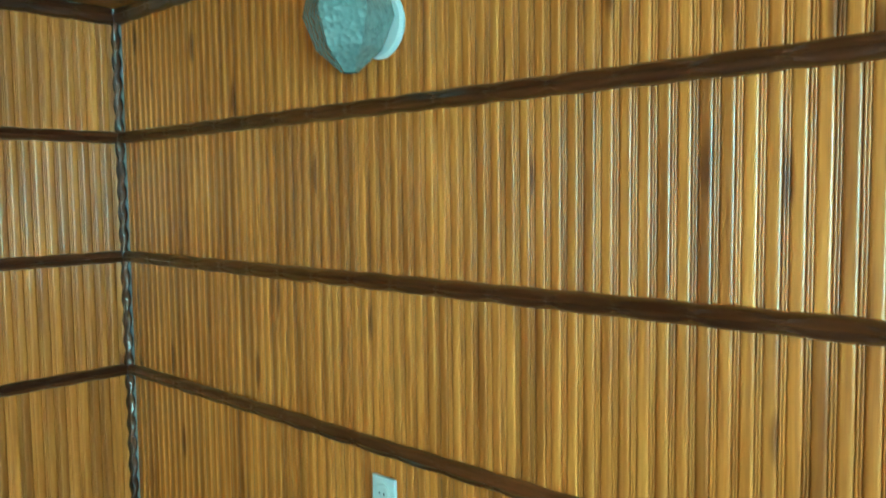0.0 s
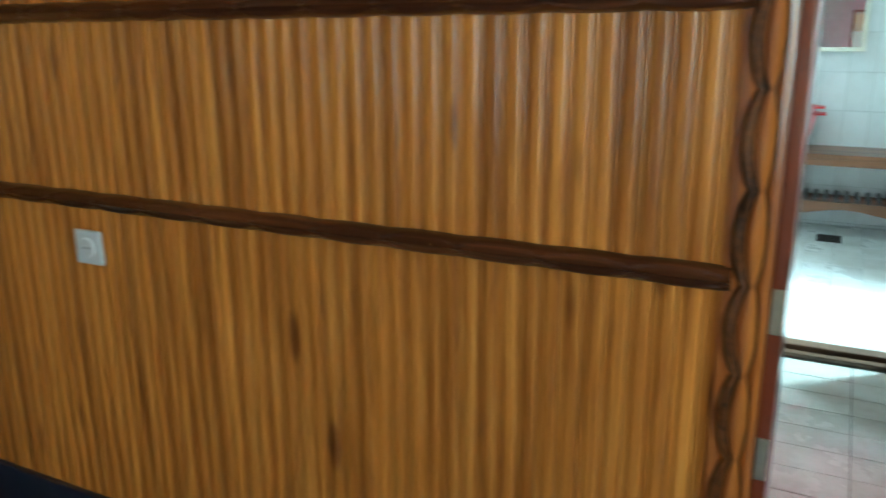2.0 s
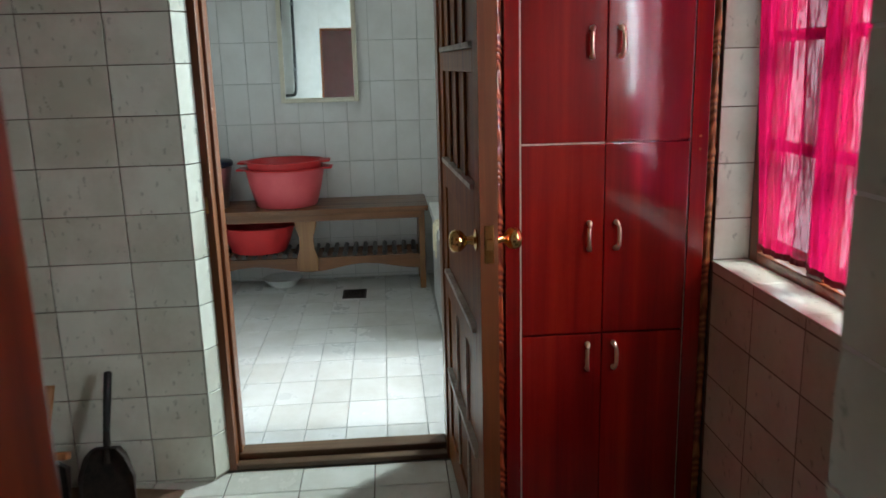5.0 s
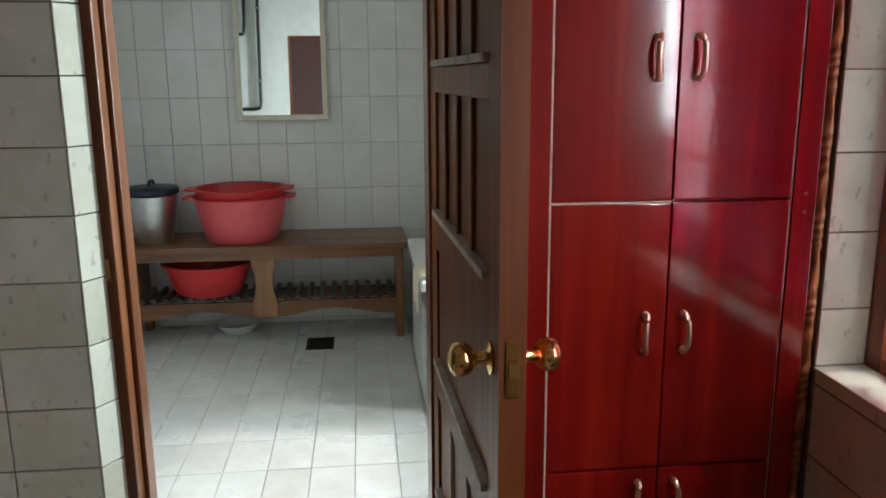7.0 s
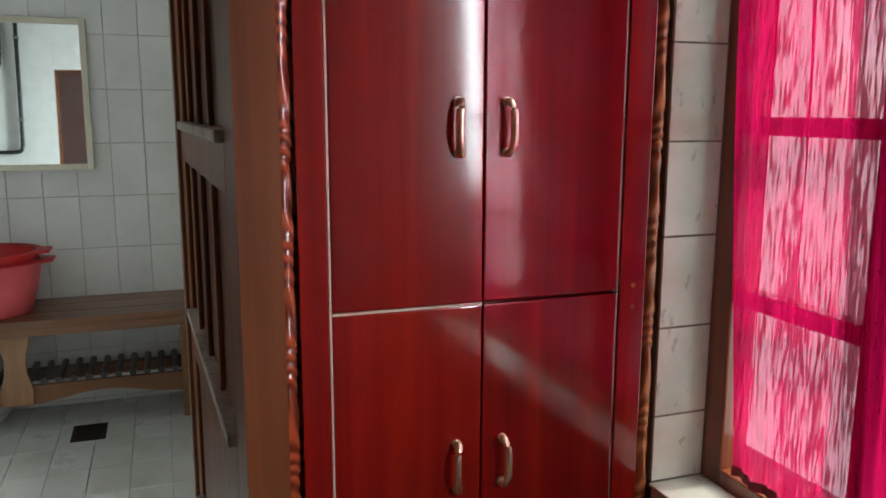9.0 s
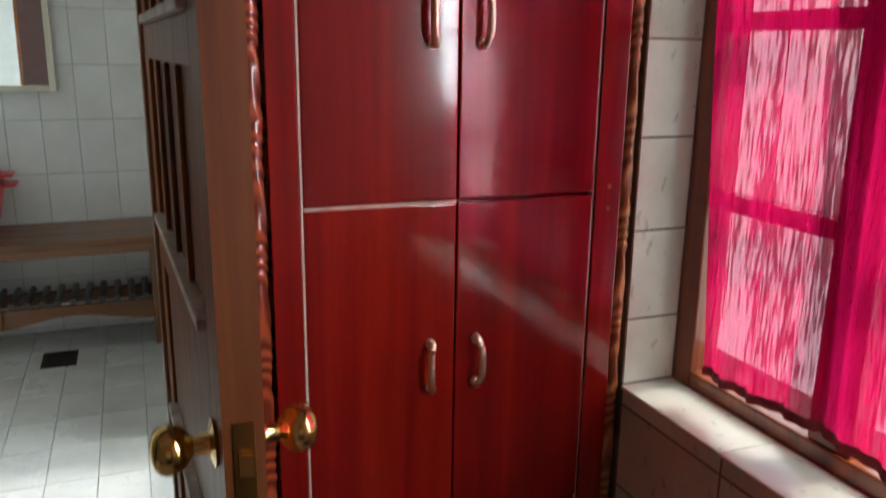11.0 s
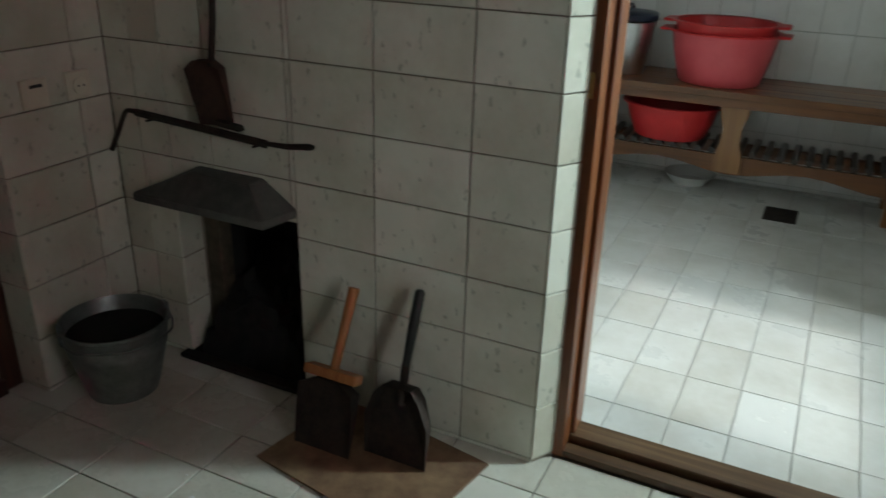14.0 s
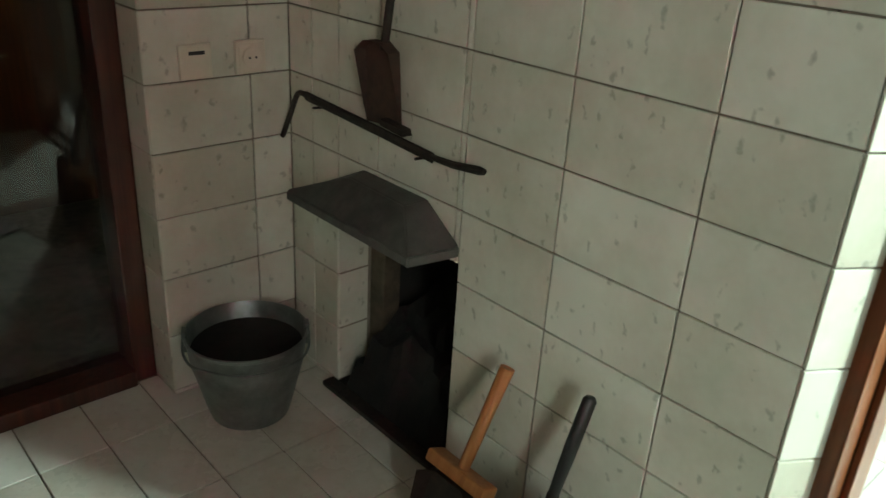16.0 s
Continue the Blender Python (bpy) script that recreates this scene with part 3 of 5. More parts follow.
def scallop_trim(y0, y1, zlo, zhi, flip, name):
    """Carved upright board: a chain of pointed leaves between scorched wavy borders."""
    thing = empty(name, (0, 0, 0))
    per, n = 0.1415, 16
    w, step = y1 - y0, per / n
    count = int((zhi - zlo) / step)

    def strip(curves, name, material, label=""):
        """curves: (share of the width, proud) along the board, each a function of the bulge s and the running number."""
        bm, rows = bmesh.new(), []
        for i in range(count + 1):
            s = math.sin(math.pi * ((i + 10) % n) / n) ** 0.8
            pts = [c(s, i) for c in curves]
            rows.append([bm.verts.new((XW - x, (y0 + w * y) if not flip else (y1 - w * y), zlo + i * step)) for y, x in pts])
        for a, c in zip(rows, rows[1:]):
            for k in range(len(curves) - 1):
                bm.faces.new((a[k], a[k + 1], c[k + 1], c[k]))
        return part(name, bm, material, thing, label, True)
    rag = [0.5 + 0.5 * noise.noise(Vector((i * 0.43, 7.1 if flip else 2.3, 0))) for i in range(count + 1)]
    strip((lambda s, i: (0.0, 0.0), lambda s, i: (0.0, 0.016), lambda s, i: (0.16, 0.019), lambda s, i: (0.30 - 0.14 * s, 0.015)), "carved_board", M_CARVED, "orange-brown carved board")
    strip((lambda s, i: (0.29 - 0.16 * s, 0.015), lambda s, i: (0.33 - 0.15 * s, 0.012), lambda s, i: (0.36 - 0.15 * s + 0.03 * rag[i], 0.016)), "burnt_line", M_BURNT, "scorched dark wavy line")
    strip((lambda s, i: (0.35 - 0.14 * s, 0.015), lambda s, i: (0.37 - 0.02 * s, 0.018 + 0.006 * s), lambda s, i: (0.41 + 0.10 * s, 0.019 + 0.005 * s), lambda s, i: (0.45 + 0.22 * s, 0.014)), "leaf_chain", M_CARVED, "chain of pointed orange leaves")
    strip((lambda s, i: (0.42 + 0.22 * s, 0.015), lambda s, i: (0.50 + 0.22 * s, 0.019 + 0.004 * rag[i]), lambda s, i: (0.62 + 0.26 * s, 0.019 + 0.003 * rag[i - 3]), lambda s, i: (0.70 + 0.28 * s + 0.03 * rag[i], 0.012), lambda s, i: (0.70 + 0.28 * s, 0.0)), "burnt_border", M_SCORCH, "mottled scorched scalloped border")
    strip((lambda s, i: (0.66, 0.0), lambda s, i: (0.66, 0.009), lambda s, i: (1.06, 0.009), lambda s, i: (1.06, 0.0)), "backing_strip", M_CARVED)
    return tagged(thing, "carved varnished wooden trim with a scorched leaf chain", "trim", kind="structure")


scallop_trim(0.250, 0.312, Z_WOOD, 2.15, False, "trim_1")
scallop_trim(-0.54, -0.476, Z_WOOD, 2.15, True, "trim_2")


def panelled_leaf():
    """The room's own door, swung back into the room."""
    d = empty("open_room_door", (XW - 0.006, -0.472, 0), 3.0)
    L, t = 0.66, 0.036
    part("core", bx(-L, 0, -t, -0.006, 0.05, 1.99, 0.002), M_JAMB, d)
    part("edge_stile", bx(-0.045, 0, -0.0055, 0.012, 0.05, 1.99, 0.004), M_CARVED, d, "orange carved stile")
    part("edge_stile", bx(-L, -L + 0.045, -0.0055, 0.012, 0.05, 1.99, 0.004), M_CARVED, d)
    for z in (0.40, 0.79, 1.18, 1.57):
        bm = moulding(L - 0.09, 0.02, 0.02)
        ob = part("moulding", bm, M_MOULD, d, smooth=True)
        ob.matrix_basis = pose(-0.045, -0.004, z, 0, 0, 90)
        ob.matrix_basis = Matrix.Translation((-0.045, -0.004, z)) @ Matrix.Rotation(radians(90), 4, "Z") @ Matrix.Scale(-1, 4, (1, 0, 0))
    n = 20
    w = (L - 0.09) / n
    for i in range(n):
        a = -L + 0.045 + i * w
        part("slat", prism([(a, -0.005), (a + w * 0.08, 0.001), (a + w * 0.5, 0.004), (a + w * 0.92, 0.001), (a + w, -0.005)], 0.06, 1.98, "z"), M_JAMB, d)
    part("handle", tube(arc([(-L + 0.03, 0.012, 0.92), (-L + 0.03, 0.05, 0.93), (-L + 0.03, 0.05, 1.03), (-L + 0.03, 0.012, 1.04)]), 0.008), M_STEEL, d, "steel pull handle")
    return tagged(d, "open slat-clad brown wooden door with dark mouldings", "door")


panelled_leaf()


def washroom_doorway():
    d = empty("door_2", (0, 0, 0))
    part("jamb", bx(3.412, 3.53, 0.526, 0.62, 0, 2.04, 0.004), M_FRAME, d)
    part("stop", bx(3.465, 3.53, 0.514, 0.5255, 0.043, 1.99, 0.003), M_FRAME, d)
    part("jamb", bx(3.41, 3.53, -0.25, -0.205, 0, 2.04, 0.004), M_FRAME, d)
    part("head", bx(3.412, 3.53, -0.205, 0.526, 1.99, 2.04, 0.004), M_FRAME, d)
    part("threshold", bx(3.412, 3.452, -0.205, 0.526, 0, 0.022, 0.004), M_SILLWOOD, d, "low front step of the worn threshold")
    part("threshold", bx(3.458, 3.53, -0.205, 0.526, 0, 0.042, 0.005), M_SILLWOOD, d, "raised worn threshold")
    part("strike_plate", bx(3.4095, 3.4115, 0.5395, 0.5515, 0.908, 0.962, 0.0006), M_BRASS, d, "brass strike plate")
    return setting(d, "doorway with a brown varnished frame and worn wooden threshold", "doorway")


washroom_doorway()


def washroom_leaf():
    d = empty("panelled_wooden_door", (3.418, -0.212, 0), 2.2)
    L, t, z1 = 0.775, 0.042, 1.98

    def p(name, a, c, z0, zz, y0=-t, y1=0.0, m=M_LEAF, bev=0.003, label=""):
        return part(name, bx(-c, -a, y0, y1, z0, zz, bev), m, d, label)
    p("stile", 0.0, 0.085, 0.012, z1)
    p("stile", L - 0.085, L - 0.004, 0.012, z1)
    p("edge", L - 0.0035, L, 0.012, z1, -t, 0.0, M_LEAF_EDGE, 0.0, "lighter planed edge")
    for z0, zz in ((0.012, 0.13), (0.315, 0.36), (0.62, 0.70), (0.98, 1.06), (1.335, 1.39), (1.86, z1)):
        p("rail", 0.085, L - 0.085, z0, zz)
        if 0.3 < zz < 1.5:
            p("bead", 0.085, L - 0.085, zz + 0.0005, zz + 0.014, -0.02, 0.010, M_WORN, 0.002, "pale worn bead")
    p("lock_panel", 0.085, L - 0.085, 0.7145, 0.98, -t + 0.008, -0.006)
    for z0, zz, n in ((0.13, 0.315, 3), (0.3745, 0.62, 3), (1.0745, 1.335, 4), (1.4045, 1.86, 4)):
        w = (L - 0.17) / n
        for i in range(n):
            p("panel", 0.085 + i * w + 0.002, 0.085 + (i + 1) * w - 0.002, z0, zz, -t + 0.010, -0.007, M_LEAF, 0.003)
        for i in range(1, n):
            p("panel_bead", 0.085 + i * w - 0.006, 0.085 + i * w + 0.006, z0, zz, -0.0065, 0.001, M_WORN if z0 < 0.5 else M_LEAF, 0.003)
    for y, s in ((0.0, 1), (-t, -1)):
        k = part("knob", lathe([(0.0, 0.0), (0.026, 0.0), (0.027, 0.004), (0.013, 0.008), (0.011, 0.014), (0.010, 0.024), (0.014, 0.028), (0.020, 0.032), (0.0245, 0.038), (0.0268, 0.045), (0.0268, 0.052), (0.0245, 0.059), (0.019, 0.064), (0.011, 0.067), (0.0, 0.068)], 36), M_BRASS, d, "polished brass door knob", True)
        k.matrix_basis = Matrix.Translation((-L + 0.055, y, 0.945)) @ Matrix.Rotation(radians(-90 * s), 4, "X")
    part("latch_plate", bx(-L - 0.002, -L, -t + 0.010, -0.010, 0.90, 0.99, 0.0008), M_BRASS, d, "brass latch plate")
    part("latch_bolt", prism([(-L - 0.012, -0.028), (-L - 0.002, -0.028), (-L - 0.002, -0.014), (-L - 0.006, -0.014)], 0.933, 0.957, "z"), M_BRASS, d)
    for z in (0.25, 1.7):
        part("hinge", tube([(0.004, -0.004, z), (0.004, -0.004, z + 0.09)], 0.006), M_BRASS, d)
    return tagged(d, "open brown wooden door with plank panels and brass knobs", "door")


washroom_leaf()


def glazed_door():
    d = empty("door_3", (0, 0, 0))
    x0, x1, y = 2.18, 3.006, 1.985
    part("jamb", bx(x1 - 0.055, x1, y, y + 0.1, 0, 2.05, 0.004), M_DARKDOOR, d)
    part("jamb", bx(x0, x0 + 0.055, y, y + 0.1, 0, 2.05, 0.004), M_DARKDOOR, d)
    part("head", bx(x0 + 0.055, x1 - 0.055, y, y + 0.1, 2.0, 2.05, 0.004), M_DARKDOOR, d)
    part("threshold", bx(x0 + 0.055, x1 - 0.055, y - 0.02, y + 0.1, 0, 0.045, 0.005), M_DARKDOOR, d, "dark red-brown threshold")
    part("pane", bx(x0 + 0.055, x1 - 0.055, y + 0.055, y + 0.061, 0.045, 2.0), M_GLASS, d)
    return setting(d, "dark red-brown door frame with a glazed door to an unlit room", "door")


glazed_door()

# ---- wood room ----
Z_A, Z_B, Z_C = 0.937, 1.340, 1.755
rails = [Z_WOOD + 0.12, Z_A, Z_B, Z_C, H_WOOD - 0.03]


def wall_rail(name, y0, length, z, rot, x, half=0.021):
    ob = obj(name, moulding(length, half, 0.024), M_MOULD, None, "", True)
    ob.matrix_basis = Matrix.Translation((x, y0, z)) @ Matrix.Rotation(radians(rot), 4, "Z")
    return tagged(ob, "dark stained carved half-round wall moulding", "moulding", "mouldings on the slat wall", "structure")


for z in (Z_A, Z_B, Z_C):
    wall_rail("moulding", 0.305, YN - 0.305, z, 0, XW - 0.004)
    wall_rail("moulding", YN - 0.004, 3.4, z, 90, XW)
wall_rail("crown_moulding", 0.0 + YS, YN - YS, H_WOOD - 0.03, 0, XW - 0.002, 0.03)
wall_rail("crown_moulding", YN - 0.002, 3.4, H_WOOD - 0.03, 90, XW, 0.03)
tr = obj("corner_rope_trim", rope(H_WOOD - 0.16, 0.0135, 0.075, 2, 0.25), M_ROPE_DARK, None, "", True)
tr.matrix_basis = pose(XW - 0.012, YN - 0.012, 0.15)
tagged(tr, "dark twisted rope trim in the wall corner", "trim", kind="structure")
setting(obj("baseboard", bx(XW - 0.016, XW + 0.004, 0.312, YN, Z_WOOD, Z_WOOD + 0.125, 0.004), M_NAVY), "dark painted baseboard under the slat wall", "baseboard")
setting(obj("baseboard", bx(-2.2, XW - 0.018, YN - 0.016, YN + 0.004, Z_WOOD, Z_WOOD + 0.125, 0.004), M_NAVY), "dark painted baseboard under the end wall", "baseboard")


def wall_socket():
    s = empty("wall_socket", (XW - 0.006, 1.685, 0.828))
    part("plate", bx(-0.010, 0, -0.040, 0.040, -0.040, 0.040, 0.004), M_WHITEPL, s)
    w = part("well", lathe([(0.0, 0.003), (0.018, 0.003), (0.020, 0.0), (0.023, 0.0), (0.023, 0.004), (0.021, 0.006), (0.0, 0.006)], 24), M_WHITEPL, s)
    w.matrix_basis = pose(-0.009, 0, 0, 0, -90, 0)
    for dy in (-0.008, 0.008):
        part("pin_hole", tube([(-0.0155, dy, 0), (-0.012, dy, 0)], 0.0028, 8), M_BLACKPL, s)
    return tagged(s, "white plastic square wall socket on the slats", "socket")


wall_socket()


def wall_lamp():
    s = empty("wall_lamp", (XW - 0.006, 1.66, 1.95))
    part("back_plate", lathe([(0, 0), (0.078, 0), (0.078, 0.006), (0.072, 0.012), (0, 0.012)], 32), M_WHITEPL, s, "white round back plate").matrix_basis = pose(0, 0.012, -0.01, 0, -90, 0)
    part("arm", tube([(-0.012, 0, 0.03), (-0.05, 0, 0.03)], 0.012), M_STEEL, s)
    sh = part("shade", lathe([(0.02, -0.125), (0.075, -0.075), (0.105, 0.0), (0.085, 0.085), (0.05, 0.115), (0.046, 0.112), (0.08, 0.083), (0.099, 0.0), (0.07, -0.072), (0.018, -0.12)], 6), M_LAMPGLASS, s, "bubbled six-sided glass shade")
    sh.matrix_basis = pose(-0.085, 0.03, 0.0, 0, 0, 12)
    return tagged(s, "wall lamp with a bubbled glass shade, unlit", "wall lamp")


wall_lamp()

# ---- hall: wardrobe in the corner by the window ----


def pull(parent, y, z, lean):
    bm = tube(arc([(0.0, y, z + 0.036), (-0.011, y, z + 0.037), (-0.018, y + lean, z + 0.020), (-0.0185, y + lean, z - 0.020), (-0.011, y, z - 0.037), (0.0, y, z - 0.036)], 5), 0.0048, 10, None, 1.25)
    h = part("handle", bm, M_PALEBRASS, parent, "pale brass bow handle", True)
    for dz in (0.036, -0.036):
        part("foot", lathe([(0, 0), (0.0075, 0), (0.0075, 0.003), (0, 0.004)], 12), M_PALEBRASS, h).matrix_basis = pose(0.0, y, z + dz, 0, -90, 0)


def wardrobe():
    x, y0, y1, top = 2.948, -0.312, -0.926, 2.12
    w = empty("wardrobe", (x, 0, 0))
    part("body", bx(0.020, 3.352 - x, y1, y0, 0.0, top, 0.003), M_LACQ, w)
    part("plinth", bx(0.0, 0.0195, y1 + 0.027, y0 - 0.035, 0.002, 0.055, 0.002), M_LACQ, w)
    part("stile", bx(0.0, 0.0195, -0.386, -0.346, 0.002, top, 0.002), M_LACQ, w)
    part("stile", bx(0.0, 0.0195, -0.899, -0.853, 0.002, top, 0.002), M_LACQ, w)
    for z0, z1 in ((0.058, 0.604), (0.609, 1.138), (1.143, 1.665), (1.670, 2.11)):
        zc = {0.058: 0.540, 0.609: 0.888, 1.143: 1.400, 1.670: 1.80}[z0]
        for a, c, hy, lean in ((-0.3905, -0.6165, -0.577, 0.004), (-0.6195, -0.8495, -0.652, -0.004)):
            door = part("door", bx(0.0 if a > -0.5 else 0.002, 0.0195, c, a, z0, z1, 0.0025), M_LACQ, w, "glossy dark red lacquered door")
            pull(door, hy, zc, lean)
    part("seam", bx(-0.0008, 0.0190, -0.3898, -0.3866, 0.058, 2.11), M_SEAM, w, "pale unvarnished gap")
    part("seam", bx(0.005, 0.0190, -0.8525, -0.8505, 0.058, 2.11), M_SEAM, w, "pale unvarnished gap")
    part("seam", bx(-0.0008, 0.0190, -0.6160, -0.391, 1.1387, 1.1423), M_SEAM, w, "pale unvarnished gap")
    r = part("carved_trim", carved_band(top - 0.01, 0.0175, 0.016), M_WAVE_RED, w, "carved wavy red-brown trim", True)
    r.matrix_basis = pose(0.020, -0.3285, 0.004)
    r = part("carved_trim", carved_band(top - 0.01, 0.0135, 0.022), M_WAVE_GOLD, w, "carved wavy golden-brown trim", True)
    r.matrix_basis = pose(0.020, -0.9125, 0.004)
    for z in (1.115, 1.150):
        part("screw_plug", tube([(0.0005, -0.877, z), (-0.0012, -0.877, z)], 0.004, 10), M_ROPE, w, "brown screw plug")
    return tagged(w, "tall glossy dark red lacquered wardrobe with carved edges", "wardrobe")


wardrobe()


def curtain():
    c = empty("curtain", (0, 0, 0))
    x0, x1, z0, z1 = 2.00, 2.842, 0.862, 2.06
    nx, nz = 170, 48
    bm = bmesh.new()

    def fold(u, v):
        f = 0.009 * math.sin(2 * math.pi * (12.3 * u + 0.25 * math.sin(3 * v) + 0.3 * math.sin(5 * u))) + 0.005 * math.sin(2 * math.pi * (27.1 * u + 0.3 * v)) + 0.006 * math.sin(2 * math.pi * (3.7 * u - v))
        return f * (0.55 + 0.8 * v)
    grid = []
    for j in range(nz + 1):
        v = j / nz
        zz = z0 + (z1 - z0) * v
        row = []
        for i in range(nx + 1):
            u = i / nx
            wav = 0.006 * math.sin(9 * u) + 0.010 * (1 - u) * math.sin(4 * v)
            low = (0.012 * (u - 0.55) + 0.005 * math.sin(11 * u)) * (1 - v)
            row.append(bm.verts.new((x0 + (x1 - x0) * u + wav * (1 if u > 0.5 else 0.4) + 0.034 * min(1.0, 1.35 * v) * u * u - 0.010 * u * (1 - v), -1.000 + fold(u, v), zz + low)))
        grid.append(row)
    for a, b2 in zip(grid, grid[1:]):
        for i in range(nx):
            bm.faces.new((a[i], a[i + 1], b2[i + 1], b2[i]))
    part("cloth", bm, M_CURTAIN, c, "", True)
    hem = bmesh.new()
    rows = []
    for dz in (0.0, 0.016):
        rows.append([hem.verts.new((x0 + (x1 - x0) * i / nx + 0.006 * math.sin(9 * i / nx) * (1 if i / nx > 0.5 else 0.4) - 0.010 * i / nx, -0.9965 + fold(i / nx, dz), z0 + dz - 0.004 + 0.012 * (i / nx - 0.55) + 0.005 * math.sin(11 * i / nx))) for i in range(nx + 1)])
    for i in range(nx):
        hem.faces.new((rows[0][i], rows[0][i + 1], rows[1][i + 1], rows[1][i]))
    part("hem", hem, M_HEM, c, "dark stitched hem", True)
    part("rod", tube([(1.78, -1.0, 2.065), (2.92, -1.0, 2.065)], 0.006), M_STEEL, c)
    return tagged(c, "thin bright magenta curtain hanging in the window", "curtain")


curtain()


def stool():
    s = empty("low_wooden_stool", (1.98, 0.60, 0))
    part("seat", bx(-0.19, 0.19, -0.21, 0.21, 0.422, 0.45, 0.008), M_JAMB, s, "red-brown seat board")
    for a in (-1, 1):
        for c in (-1, 1):
            part("leg", prism([(a * 0.15 - 0.018, c * 0.17 - 0.018), (a * 0.15 + 0.018, c * 0.17 - 0.018), (a * 0.15 + 0.018, c * 0.17 + 0.018), (a * 0.15 - 0.018, c * 0.17 + 0.018)], 0.0, 0.422, "z"), M_HANDLE, s)
        part("apron", bx(a * 0.15 - 0.009, a * 0.15 + 0.009, -0.152, 0.152, 0.35, 0.4215, 0.002), M_HANDLE, s)
    return tagged(s, "low wooden stool with a red-brown seat by the doorway", "stool")


stool()

# ---- hall: wall stove and its tools ----


def frustum(rings):
    bm = bmesh.new()
    vs = [[bm.verts.new(p) for p in r] for r in rings]
    for p, q in zip(vs, vs[1:]):
        for i in range(4):
            bm.faces.new((p[i], p[(i + 1) % 4], q[(i + 1) % 4], q[i]))
    bm.faces.new(vs[0][::-1])
    bm.faces.new(vs[-1])
    bmesh.ops.bevel(bm, geom=bm.edges[:], offset=0.003, segments=2, affect="EDGES")
    return bm


def hood():
    y0, y1 = 1.262, 1.712
    e = empty("stove_hood", (0, 0, 0))
    low = [(3.238, y0 + 0.02), (XT, y0), (XT, y1), (3.238, y1)]
    part("lip", frustum([[(x, y, z) for x, y in low] for z in (0.522, 0.545)]), M_SLATE, e, "thick front lip")
    top = [(3.300, 1.372, 0.607), (XT, 1.362, 0.612), (XT, 1.575, 0.612), (3.306, 1.565, 0.607)]
    part("canopy", frustum([[(x, y, 0.5452) for x, y in low], top]), M_SLATE, e, "sloping top plate")
    return tagged(e, "dark grey sloping hood plate over the stove hole", "hood")


hood()
tagged(obj("firebox_side_brick", bx(3.447, 3.50, 1.615, 1.672, 0.0125, 0.503, 0.006), M_SOOTBRICK), "sooty plastered brick pier inside the stove hole", "brick pier")
tagged(obj("ash_sill", bx(3.318, 3.352, NY0 + 0.005, NY1 + 0.02, 0.001, 0.016, 0.004), M_IRON), "dark grey stone sill in front of the stove hole", "hearth sill")


def ash_heap():
    bm = bmesh.new()
    n = 14
    g = []
    for i in range(n + 1):
        row = []
        for j in range(n + 1):
            x, y = 3.354 + 0.40 * i / n, NY0 + 0.006 + 0.395 * j / n
            e = min(i, n - i, j, n - j) / n
            row.append(bm.verts.new((x, y, 0.013 + (0.05 + 0.16 * (i / n) + 0.07 * (j / n)) * min(1, e * 7) + 0.05 * abs(noise.noise(Vector((x * 22, y * 22, 0)))) * min(1, e * 8))))
        g.append(row)
    for a, c in zip(g, g[1:]):
        for j in range(n):
            bm.faces.new((a[j], a[j + 1], c[j + 1], c[j]))
    return tagged(obj("soot_mound", bm, M_SOOT), "black heap of soot and ash in the stove hole", "ash")


ash_heap()


def pail():
    p = empty("galvanised_bucket", (3.128, 1.722, 0.0))
    prof = [(0.0, 0.012), (0.086, 0.012), (0.088, 0.0), (0.093, 0.0), (0.102, 0.03), (0.128, 0.135), (0.1305, 0.142), (0.1315, 0.150), (0.1325, 0.156), (0.1385, 0.208), (0.143, 0.212), (0.143, 0.218), (0.139, 0.220),
            (0.134, 0.210), (0.120, 0.12), (0.090, 0.02), (0.0, 0.02)]
    part("body", lathe(prof, 40), M_ZINC, p, "", True)
    part("coal_fill", lathe([(0.0, 0.186), (0.06, 0.184), (0.1305, 0.178)], 30), M_SOOT, p, "dark coal dust inside")
    part("handle", tube(arc([(-0.144, 0.0, 0.202), (-0.137, -0.06, 0.192), (-0.104, -0.108, 0.188), (0.0, -0.146, 0.184), (0.104, -0.108, 0.188), (0.137, -0.06, 0.192), (0.144, 0.0, 0.202)]), 0.003, 8), M_ZINC, p, "wire bail handle folded down", True)
    for s in (-1, 1):
        part("lug", bx(s * 0.1385 - 0.006, s * 0.1385 + 0.006, -0.014, 0.014, 0.176, 0.230, 0.003), M_ZINC, p)
    p.rotation_euler = (0, 0, radians(-28))
    return tagged(p, "grey galvanised steel bucket on the floor by the stove", "bucket")


pail()
xw = XT - 0.034


